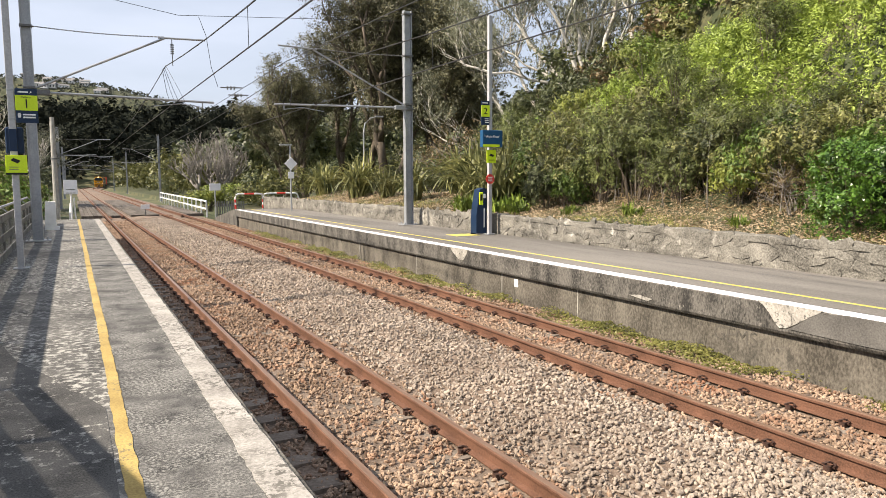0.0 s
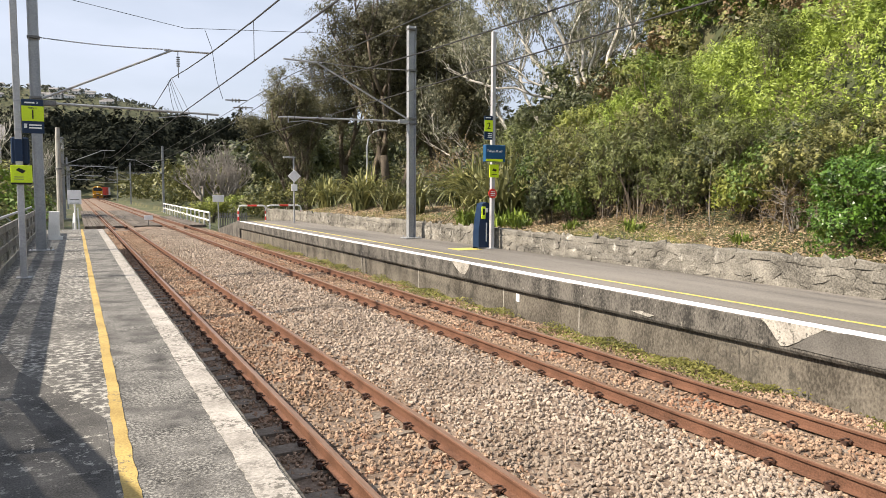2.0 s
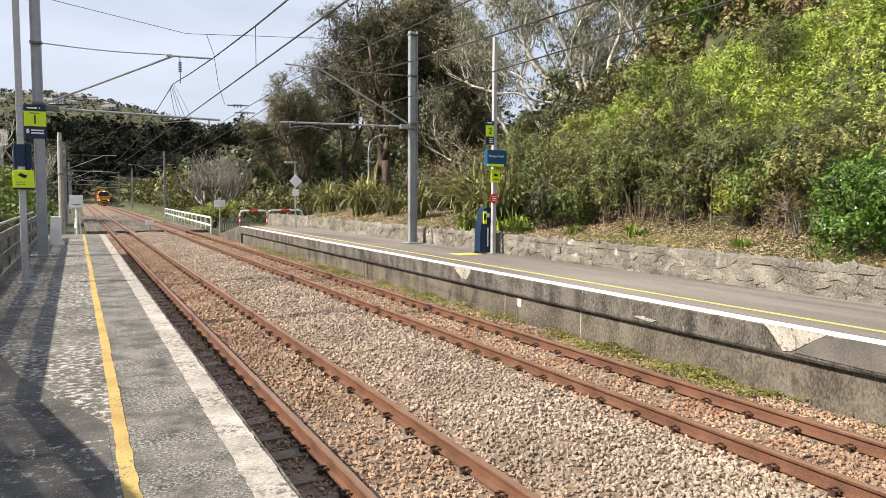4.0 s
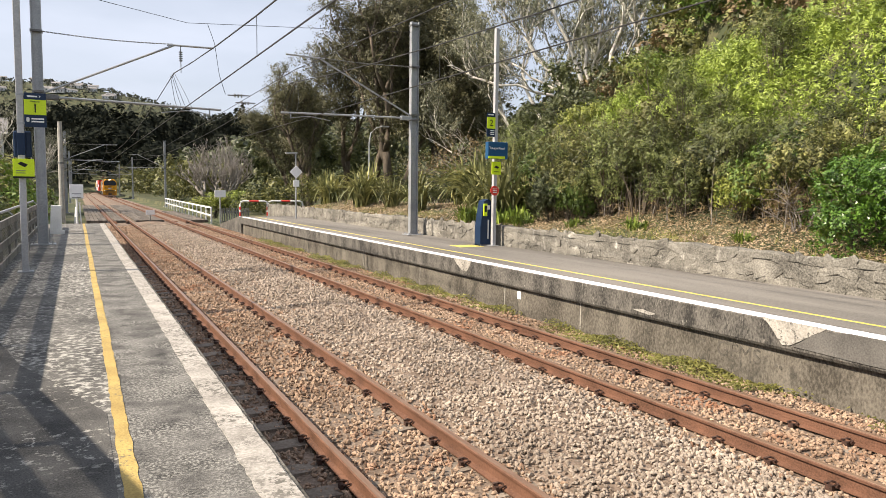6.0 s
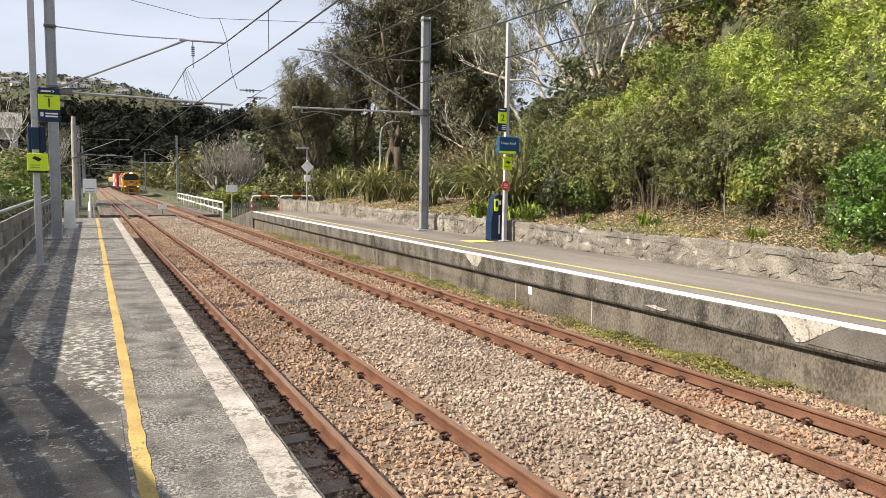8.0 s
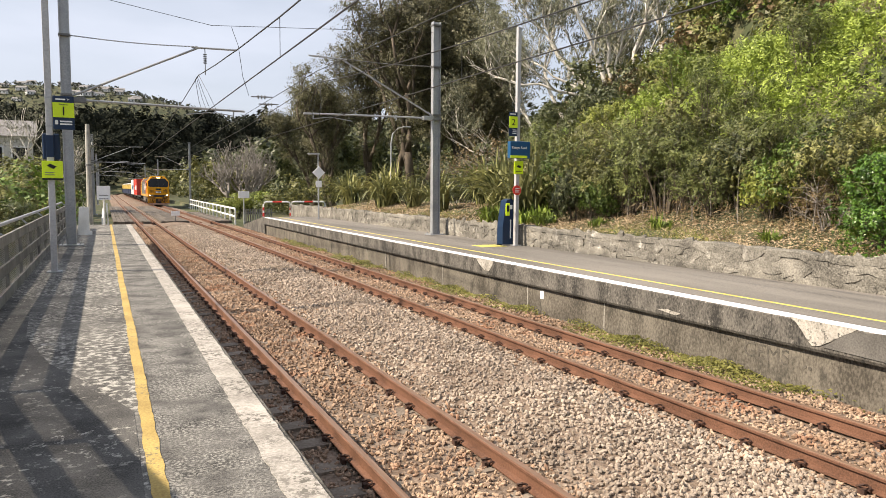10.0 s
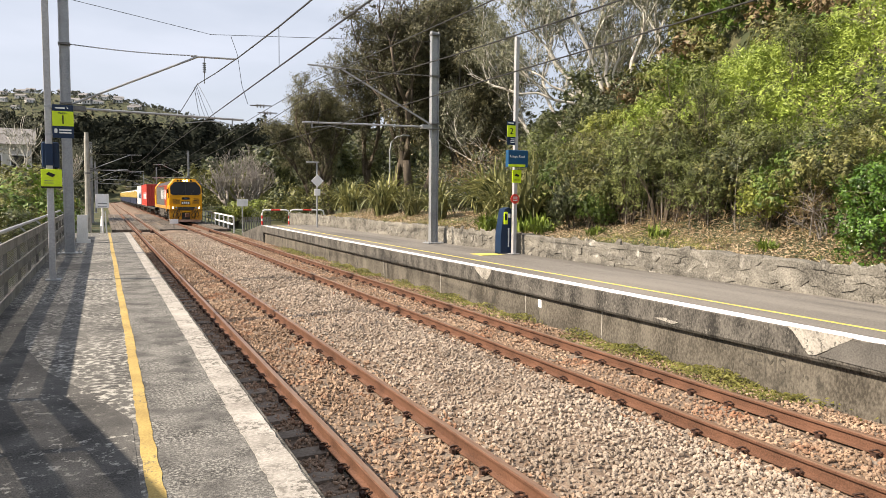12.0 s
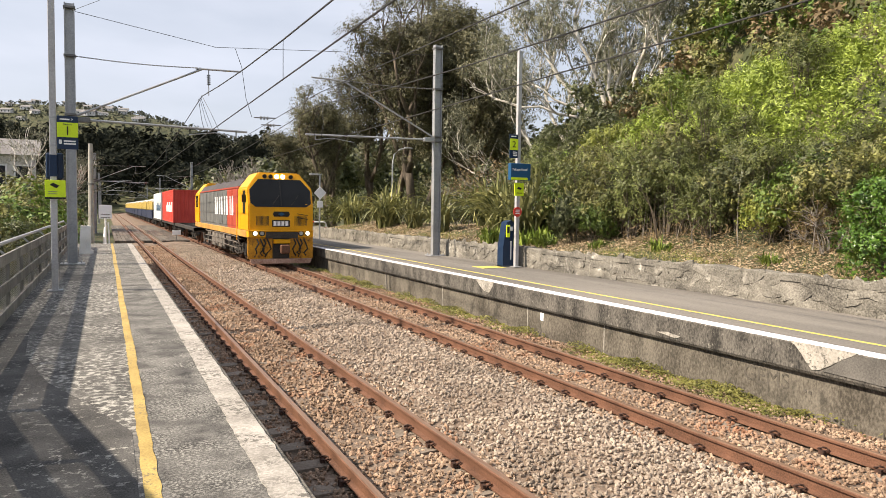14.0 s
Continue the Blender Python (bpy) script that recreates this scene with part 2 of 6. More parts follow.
def tube(points, r, n=8, bm=None, r1=None):
    """A round bar along points, tapering from r to r1."""
    bm = bm or bmesh.new()
    pts = [Vector(p) for p in points]
    rings = []
    for i, p in enumerate(pts):
        d = (pts[min(i + 1, len(pts) - 1)] - pts[max(i - 1, 0)]).normalized()
        a = d.orthogonal().normalized() if abs(d.z) > 0.9 else d.cross(Vector((0, 0, 1))).normalized()
        b = d.cross(a)
        rr = r if r1 is None else r + (r1 - r) * i / (len(pts) - 1)
        rings.append([bm.verts.new(p + rr * (math.cos(2 * math.pi * k / n) * a + math.sin(2 * math.pi * k / n) * b)) for k in range(n)])
    for q0, q1 in zip(rings, rings[1:]):
        for k in range(n):
            bm.faces.new((q0[k], q0[(k + 1) % n], q1[(k + 1) % n], q1[k]))
    bm.faces.new(rings[0][::-1])
    bm.faces.new(rings[-1])
    return bm


def beam(p0, p1, w, h, bm=None):
    """A square bar from p0 to p1."""
    bm = bm or bmesh.new()
    p0, p1 = Vector(p0), Vector(p1)
    d = p1 - p0
    m = d.to_track_quat("Y", "Z").to_matrix().to_4x4()
    b = bmesh.new()
    bmesh.ops.create_cube(b, size=1, matrix=Matrix.Translation((p0 + p1) / 2) @ m @ Matrix.Diagonal((w, d.length, h, 1)))
    return merge(bm, b)


def prism(poly, axis, a, b, bm=None):
    """A flat outline pushed from a to b along axis ('x': outline in y,z; 'y': in x,z; 'z': in x,y)."""
    bm = bm or bmesh.new()
    put = {"x": lambda u, v, w: (w, u, v), "y": lambda u, v, w: (u, w, v), "z": lambda u, v, w: (u, v, w)}[axis]
    r0 = [bm.verts.new(put(u, v, a)) for u, v in poly]
    r1 = [bm.verts.new(put(u, v, b)) for u, v in poly]
    bm.faces.new(r0)
    bm.faces.new(r1[::-1])
    for i in range(len(poly)):
        j = (i + 1) % len(poly)
        bm.faces.new((r0[j], r0[i], r1[i], r1[j]))
    return bm


def swing(y):
    """How far the line bends to the side, far off."""
    s = max(0.0, min(1.0, (y - 235) / 75)) if y < 310 else max(0.0, min(1.0, (400 - y) / 90))
    return 5.0 * s * s * (3 - 2 * s)


def sweep(poly, ys, x, bm=None):
    """A profile (x, z) drawn along the line of the track."""
    bm = bm or bmesh.new()
    rings = [[bm.verts.new((x + swing(y) + u, y, v)) for u, v in poly] for y in ys]
    for a, b in zip(rings, rings[1:]):
        for i in range(len(poly)):
            j = (i + 1) % len(poly)
            bm.faces.new((a[i], a[j], b[j], b[i]))
    bm.faces.new(rings[0])
    bm.faces.new(rings[-1][::-1])
    return bm


def raw(name, verts, faces, material):
    me = bpy.data.meshes.new(name)
    me.from_pydata([tuple(v) for v in verts], [], [tuple(f) for f in faces])
    me.materials.append(M[material] if isinstance(material, str) else material)
    me.update()
    return me


def words(text, size, material, parent, at, depth=0.004, align="CENTER"):
    """Lettering as a mesh part."""
    cu = bpy.data.curves.new("lettering", "FONT")
    cu.body, cu.size, cu.extrude, cu.align_x, cu.align_y = text, size, depth, align, "CENTER"
    tmp = bpy.data.objects.new("lettering", cu)
    me = bpy.data.meshes.new_from_object(tmp)
    bpy.data.objects.remove(tmp)
    me.materials.clear()
    me.materials.append(M[material])
    ob = new("lettering", me)
    ob.parent = parent
    ob.matrix_basis = at
    return ob


FAR = [-12, 0, 20, 60, 120, 200] + list(range(220, 420, 15))
P = 0.72          # platform height over the rails
T1, T2 = (1.976, 3.113), (5.675, 6.812)
X1, X2 = 1.011, 7.954


# ---- ground ----
def smooth(a, b, v):
    t = np.clip((v - a) / (b - a), 0, 1)
    return t * t * (3 - 2 * t)


def ground_z(x, y):
    x, y = np.asarray(x, float), np.asarray(y, float)
    crest = np.clip(np.where(y < 20, 9.3 - 0.2 * (y - 10), 7.3 - 0.45 * (y - 20)), 2.4, 12) - 1.9
    crest = crest * (1 - smooth(60, 110, y)) + 0.2 * smooth(60, 110, y)
    bank = 1.2 + 0.2 * np.clip(x - 11.2, 0, 2.2)
    bank = bank * (1 - smooth(38, 46, y)) + 0.0 * y
    near = bank + (np.maximum(crest, bank) - bank) * smooth(13.0, 19.0, x)
    near = near + np.clip(x - 22, 0, 60) * 0.78 * smooth(0.93, 1.10, x / np.maximum(y, 4.0)) * smooth(-60, -20, y)
    near = near + 5.4 * smooth(20, 27, x) * smooth(17, 24, y) * (1 - smooth(36, 50, y))
    flat = -0.45 + 0 * x
    z = np.where(x > 11.0, near, flat)
    z = np.where(x < -1.6, -0.45 - 0.08 * np.clip(-1.6 - x, 0, 12), z)
    wood = 26 * smooth(300, 430, y + 0.18 * np.abs(x - 40)) * smooth(-420, -120, x + 0.25 * y)
    side = 8 * smooth(28, 75, x) * smooth(40, 85, y)
    far = 146 * smooth(620, 1150, y + 0.35 * x) * (1 - 0.75 * smooth(-200, 330, x - 0.12 * y))
    left = 7 * smooth(25, 140, -x) * smooth(20, 160, y)
    return z + np.maximum(np.maximum(wood, far), np.maximum(side, left))


def grid_mesh(name, xs, ys, zf, material):
    X, Y = np.meshgrid(xs, ys)
    Z = zf(X, Y)
    nx = len(xs)
    verts = np.stack([X, Y, Z], -1).reshape(-1, 3)
    i = np.arange(len(verts)).reshape(len(ys), nx)
    faces = np.stack([i[:-1, :-1], i[:-1, 1:], i[1:, 1:], i[1:, :-1]], -1).reshape(-1, 4)
    me = quick(name, verts, faces, material)
    me.polygons.foreach_set("use_smooth", np.ones(len(faces), bool))
    return me


def quick(name, verts, faces, material):
    """A mesh from arrays; every face has the same number of corners."""
    k = faces.shape[1]
    me = bpy.data.meshes.new(name)
    me.vertices.add(len(verts))
    me.vertices.foreach_set("co", np.ascontiguousarray(verts, dtype=np.float32).ravel())
    me.loops.add(len(faces) * k)
    me.loops.foreach_set("vertex_index", np.ascontiguousarray(faces, dtype=np.int32).ravel())
    me.polygons.add(len(faces))
    me.polygons.foreach_set("loop_start", np.arange(len(faces), dtype=np.int32) * k)
    me.polygons.foreach_set("use_smooth", np.zeros(len(faces), bool))
    me.update(calc_edges=True)
    me.validate()
    me.materials.append(M[material] if isinstance(material, str) else material)
    return me


gx = np.concatenate([np.linspace(-1800, -90, 20), np.linspace(-80, -4, 26), np.linspace(-1.75, -1.5, 2), np.array([1, 5, 10.95, 11.05]), np.linspace(11.6, 60, 62), np.linspace(63, 140, 24), np.linspace(170, 1800, 24)])
gy = np.concatenate([np.linspace(-400, -40, 8), np.linspace(-34, 120, 90), np.linspace(126, 480, 50), np.linspace(500, 2400, 40)])


def ground_rough(x, y):
    z = ground_z(x, y)
    w = np.sin(x * 1.7 + 2 * np.sin(y * 0.9)) * np.sin(y * 1.3 + np.sin(x * 0.6))
    return z + np.where(x > 11.3, 0.06 * w, 0.0)


ground = new("ground", grid_mesh("ground", gx, gy, ground_rough, "grass_ground"))
tagged(ground, "grassy ground with leaf litter rising into a hillside", "ground", kind="structure")


# ---- ballast, tracks ----
def bed_z(x):
    return np.interp(x, [0.8, 1.9, 2.2, 2.9, 3.3, 4.0, 4.4, 5.0, 5.5, 5.9, 6.6, 7.0, 8.2], [-0.28, -0.175, -0.18, -0.18, -0.165, -0.10, -0.08, -0.10, -0.165, -0.18, -0.18, -0.175, -0.24])


bxs = np.linspace(0.9, 8.1, 40)
bys = np.concatenate([np.linspace(-12, 52, 160), np.linspace(53, 420, 130)])
X, Y = np.meshgrid(bxs, bys)
Z = bed_z(X) + 0.012 * np.sin(X * 7 + 3 * np.sin(Y * 2.2)) * np.sin(Y * 6.1)
verts = np.stack([X + np.vectorize(swing)(Y), Y, Z], -1).reshape(-1, 3)
ii = np.arange(len(verts)).reshape(len(bys), len(bxs))
bed = new("ballast_bed", quick("ballast_bed", verts, np.stack([ii[:-1, :-1], ii[:-1, 1:], ii[1:, 1:], ii[1:, :-1]], -1).reshape(-1, 4), "ballast_bed"))
tagged(bed, "brown-grey crushed stone ballast bed between the platforms", "ballast", kind="structure")

CUBE = np.array([[-1, -1, -1], [1, -1, -1], [1, 1, -1], [-1, 1, -1], [-1, -1, 1], [1, -1, 1], [1, 1, 1], [-1, 1, 1]], float)
CF = np.array([[0, 3, 2, 1], [4, 5, 6, 7], [0, 1, 5, 4], [1, 2, 6, 5], [2, 3, 7, 6], [3, 0, 4, 7]])


def rand_rot(rng, n):
    q = rng.normal(size=(n, 4))
    q /= np.linalg.norm(q, axis=1, keepdims=True)
    w, x, y, z = q.T
    return np.stack([np.stack([1 - 2 * (y * y + z * z), 2 * (x * y - z * w), 2 * (x * z + y * w)], -1),
                     np.stack([2 * (x * y + z * w), 1 - 2 * (x * x + z * z), 2 * (y * z - x * w)], -1),
                     np.stack([2 * (x * z - y * w), 2 * (y * z + x * w), 1 - 2 * (x * x + y * y)], -1)], 1)


PHI = (1 + 5 ** 0.5) / 2
ICO = np.array([[-1, PHI, 0], [1, PHI, 0], [-1, -PHI, 0], [1, -PHI, 0], [0, -1, PHI], [0, 1, PHI], [0, -1, -PHI], [0, 1, -PHI], [PHI, 0, -1], [PHI, 0, 1], [-PHI, 0, -1], [-PHI, 0, 1]]) * 0.68
IF = np.array([[0, 11, 5], [0, 5, 1], [0, 1, 7], [0, 7, 10], [0, 10, 11], [1, 5, 9], [5, 11, 4], [11, 10, 2], [10, 7, 6], [7, 1, 8], [3, 9, 4], [3, 4, 2], [3, 2, 6], [3, 6, 8], [3, 8, 9], [4, 9, 5], [2, 4, 11], [6, 2, 10], [8, 6, 7], [9, 8, 1]])


def stones(rng, n, pos, size, material, name, shape=CUBE, sides=CF, rough=0.36):
    c = shape[None] * (1 + rng.uniform(-rough, rough, (n, len(shape), 3)))
    dims = size[:, None] * np.stack([rng.uniform(0.75, 1.25, n), rng.uniform(0.55, 0.95, n), rng.uniform(0.4, 0.75, n)], -1)
    c = c * dims[:, None, :] * 0.6
    v = np.einsum("nij,nkj->nki", rand_rot(rng, n), c) + pos[:, None, :]
    f = (sides[None] + len(shape) * np.arange(n)[:, None, None]).reshape(-1, sides.shape[1])
    return quick(name, v.reshape(-1, 3), f, material)


rng = np.random.default_rng(5)
N = 80000
ysd = 2.2 + 46 * rng.random(N) ** 2.25
xsd = rng.uniform(1.03, 7.93, N)
keep = np.ones(N, bool)
for c in (*T1, *T2):
    keep &= np.abs(xsd - c) > 0.075
xsd, ysd = xsd[keep], ysd[keep]
# fewer loose stones over the sleepers
gauge = ((xsd > T1[0] - 0.45) & (xsd < T1[1] + 0.45)) | ((xsd > T2[0] - 0.45) & (xsd < T2[1] + 0.45))
on_sleeper = np.abs((ysd + 0.3) % 0.6 - 0.3) < 0.07
keep = ~(gauge & on_sleeper & (rng.random(len(xsd)) < 0.2))
xsd, ysd = xsd[keep], ysd[keep]
size = rng.uniform(0.019, 0.039, len(xsd)) * (1 + 0.014 * ysd)
pos = np.stack([xsd, ysd, bed_z(xsd) + rng.uniform(0.0, 0.026, len(xsd))], -1)
brown = (xsd < T1[1] + 0.25 + 0.15 * rng.normal(size=len(xsd))) | (xsd > T2[0] - 0.2 + 0.15 * rng.normal(size=len(xsd)))
for hue, material, label in ((brown, "stone_brown", "rust-stained brown crushed stones lying along the tracks"), (~brown, "stone", "pale grey-brown crushed stones heaped between the tracks")):
    for zone, shape, sides in ((ysd < 8.5, ICO, IF), (ysd >= 8.5, CUBE, CF)):
        k = hue & zone
        tagged(new("ballast_stones", stones(rng, int(k.sum()), pos[k], size[k], material, "ballast_stones", shape, sides)), label, "ballast", kind="stuff")

RAIL = [(-0.062, -0.145), (0.062, -0.145), (0.062, -0.133), (0.012, -0.118), (0.010, -0.04), (0.034, -0.03), (0.035, -0.008), (0.028, 0.0), (-0.028, 0.0), (-0.035, -0.008), (-0.034, -0.03), (-0.010, -0.04), (-0.012, -0.118), (-0.062, -0.133)]


def clip_mesh():
    """A sprung rail clip: a bent round bar on a small shoulder."""
    bm = tube([(0.0, -0.055, 0.0), (0.055, -0.05, 0.012), (0.075, -0.02, 0.03), (0.045, 0.0, 0.042), (0.005, 0.012, 0.03), (0.005, 0.04, 0.018), (0.055, 0.05, 0.01)], 0.0105, 5)
    box(0.035, 0.075, -0.03, 0.03, -0.035, 0.012, bm=bm)
    return finish(bm, "clip", "clip")


CLIP = clip_mesh()
SLEEPER = finish(prism([(-1.05, -0.09), (1.05, -0.09), (1.05, 0.0), (0.75, 0.008), (0.4, 0.0), (0.3, -0.02), (-0.3, -0.02), (-0.4, 0.0), (-0.75, 0.008), (-1.05, 0.0)], "y", -0.11, 0.11), "sleeper", "sleeper")


def track(rails, label):
    t = thing("railway_track", label, "railway track", kind="structure")
    mid = sum(rails) / 2
    for x in rails:
        r = part("rail", sweep(RAIL, FAR, x), "rust", t, "rust-brown steel rail")
        part("rail_head", sweep([(-0.029, -0.004), (0.029, -0.004), (0.026, 0.004), (-0.026, 0.004)], FAR, x), "rail_head", r, "worn shiny running surface")
    rest = bmesh.new()
    for i in range(4, 90):
        y = i * 0.6
        sl = Matrix.Translation((mid, y, -0.148 - random.uniform(0, 0.035)))
        near = i < 44
        if near:
            part("sleeper", SLEEPER, None, t, at=sl)
        for x in rails:
            for side in (-1, 1):
                if near:
                    part("rail_clip", CLIP, None, t, at=Matrix.Translation((x + 0.045 * side, y, -0.128)) @ pose(0, 0, 0, 0, 0, 0 if side > 0 else 180))
                else:
                    box(x + side * 0.05, x + side * 0.11, y - 0.04, y + 0.04, -0.14, -0.095, bm=rest)
    part("far_fastenings", rest, "clip", t, kind="stuff")
    return t


track(T1, "rust-brown railway track on concrete sleepers beside the platform")
track(T2, "rust-brown railway track on concrete sleepers used by the train")

# ---- platforms ----
plat1 = thing("platform_1", "worn dark asphalt station platform with painted edge lines", "platform", kind="structure")
part("deck", box(-1.5, 0.2, -10, 33.4, -0.5, P), "asphalt", plat1, "patchy dark asphalt with pale lichen")
part("deck", box(0.2, X1 - 0.006, -10, 33.4, -0.5, P), "asphalt_smooth", plat1, "dark asphalt strip along the edge")
part("coping", box(X1 - 0.012, X1 + 0.03, -10, 33.4, 0.5, P - 0.01, 0.01), "concrete_dark", plat1)


def stripe(parent, x0, x1, y0, y1, z, material, name, label, seed, jag=0.012, sway=0.0):
    """A hand-painted line with an uneven edge, a few millimetres thick."""
    r = random.Random(seed)
    bm = bmesh.new()
    n = int((y1 - y0) / 0.09)
    rows = []
    for i in range(n + 1):
        y = y0 + (y1 - y0) * i / n
        wob = sway * (math.sin(y * 0.7 + seed) + 0.5 * math.sin(y * 2.3))
        a, b = x0 + wob + r.uniform(-jag, jag), x1 + wob * 0.6 + r.uniform(-jag, jag)
        rows.append([bm.verts.new((a, y, z)), bm.verts.new((b, y, z)), bm.verts.new((b, y, z - 0.02)), bm.verts.new((a, y, z - 0.02))])
    for p, q in zip(rows, rows[1:]):
        for i in range(4):
            j = (i + 1) % 4
            bm.faces.new((p[i], p[j], q[j], q[i]))
    bm.faces.new(rows[0])
    bm.faces.new(rows[-1][::-1])
    return part(name, bm, material, parent, label)


stripe(plat1, 0.80, X1 - 0.01, -9.9, 33.3, P + 0.005, "white_paint", "edge_line", "scuffed white platform edge line", 3, 0.007)
stripe(plat1, 0.175, 0.262, -9.9, 33.3, P + 0.005, "yellow_paint", "safety_line", "faded yellow painted safety line", 8, 0.006, 0.005)

plat2 = thing("platform_2", "grey asphalt platform with a stained concrete edge wall", "platform", kind="structure")
part("deck", box(X2 + 0.25, 11.3, -10, 39.4, -0.5, P - 0.004), "asphalt_grey", plat2, "smooth worn grey asphalt")
part("coping", prism([(X2 + 0.26, P), (X2, P), (X2 - 0.02, P - 0.03), (X2 - 0.01, 0.37), (X2 + 0.015, 0.33), (X2 + 0.26, 0.33)], "y", -10, 39.4), "concrete_dark", plat2, "dark stained overhanging concrete coping")
part("lower_wall", box(X2 + 0.09, X2 + 0.26, -10, 39.4, -0.5, 0.335), "concrete_low", plat2, "streaked lower concrete wall with faint graffiti")
part("ramp", prism([(39.4, P - 0.004), (40.2, P - 0.02), (46.0, 0.0), (46.0, -0.5), (39.4, -0.5)], "x", X2, 11.3), "concrete_dark", plat2, "sloping concrete platform end ramp")
stripe(plat2, X2 - 0.01, X2 + 0.20, -9.9, 39.3, P + 0.006, "white_clean", "edge_line", "bright white platform edge line", 5, 0.003)
stripe(plat2, 8.70, 8.76, -9.9, 39.3, P + 0.003, "yellow_bright", "safety_line", "thin yellow safety line", 9, 0.004)


# ---- stone retaining wall ----
wall = thing("wall_stone", "low rubble stone retaining wall behind the platform", "wall", kind="structure")
WX = 10.95


def wall_cap():
    """The uneven crown of the wall, higher and lower as it was laid."""
    q = random.Random(6)
    bm = bmesh.new()
    rows = []
    for i in range(226):
        y = -10 + i * 0.25
        z = P + 0.55 + 0.03 * math.sin(y * 0.8) + q.uniform(-0.028, 0.028)
        x0 = WX + 0.035 + q.uniform(-0.02, 0.02)
        rows.append([bm.verts.new(p) for p in ((x0, y, P + 0.44), (x0 + 0.005, y, z - 0.03), (x0 + 0.05, y, z), (WX + 0.42, y, z - 0.01), (WX + 0.42, y, P + 0.44))])
    for p, q2 in zip(rows, rows[1:]):
        for i in range(5):
            j = (i + 1) % 5
            bm.faces.new((p[i], p[j], q2[j], q2[i]))
    bm.faces.new(rows[0])
    bm.faces.new(rows[-1][::-1])
    return bm


part("cap", wall_cap(), "mortar", wall, "rough uneven mortar capping")
part("core", box(WX + 0.055, WX + 0.38, -10, 46, 0.2, P + 0.53), "mortar", wall, "grey mortar core")


def rock_mesh(seed):
    r = random.Random(seed)
    bm = bmesh.new()
    bmesh.ops.create_cube(bm, size=1)
    bmesh.ops.subdivide_edges(bm, edges=bm.edges[:], cuts=1, use_grid_fill=True)
    for v in bm.verts:
        v.co = v.co.lerp(v.co.normalized() * 0.6, 0.45) + Vector([r.uniform(-0.10, 0.10) for _ in range(3)])
    return finish(bm, "stone", "rock")


ROCKS = [rock_mesh(s) for s in range(10)]


def lay_stones():
    r = random.Random(11)
    count = 0
    joined = bmesh.new()
    for row in range(4):
        z = P + 0.05 + row * 0.138
        y = 1.5 + r.uniform(0, 0.2)
        while y < 46:
            w = r.uniform(0.18, 0.42)
            m = Matrix.Translation((WX + 0.072 + r.uniform(-0.012, 0.010), y + w / 2, z + r.uniform(-0.045, 0.045))) @ pose(0, 0, 0, r.uniform(-40, 40), r.uniform(-6, 6), r.uniform(-5, 5)) @ Matrix.Diagonal((0.062, w * 1.15, r.uniform(0.13, 0.21), 1))
            me = ROCKS[r.randrange(10)]
            if count < 300 and 5 < y < 29:
                part("stone", me, None, wall, at=m)
                count += 1
            else:
                k = len(joined.verts)
                joined.from_mesh(me)
                joined.verts.ensure_lookup_table()
                for v in joined.verts[k:]:
                    v.co = m @ v.co
            y += w
    part("far_stones", joined, "rock", wall, kind="stuff")


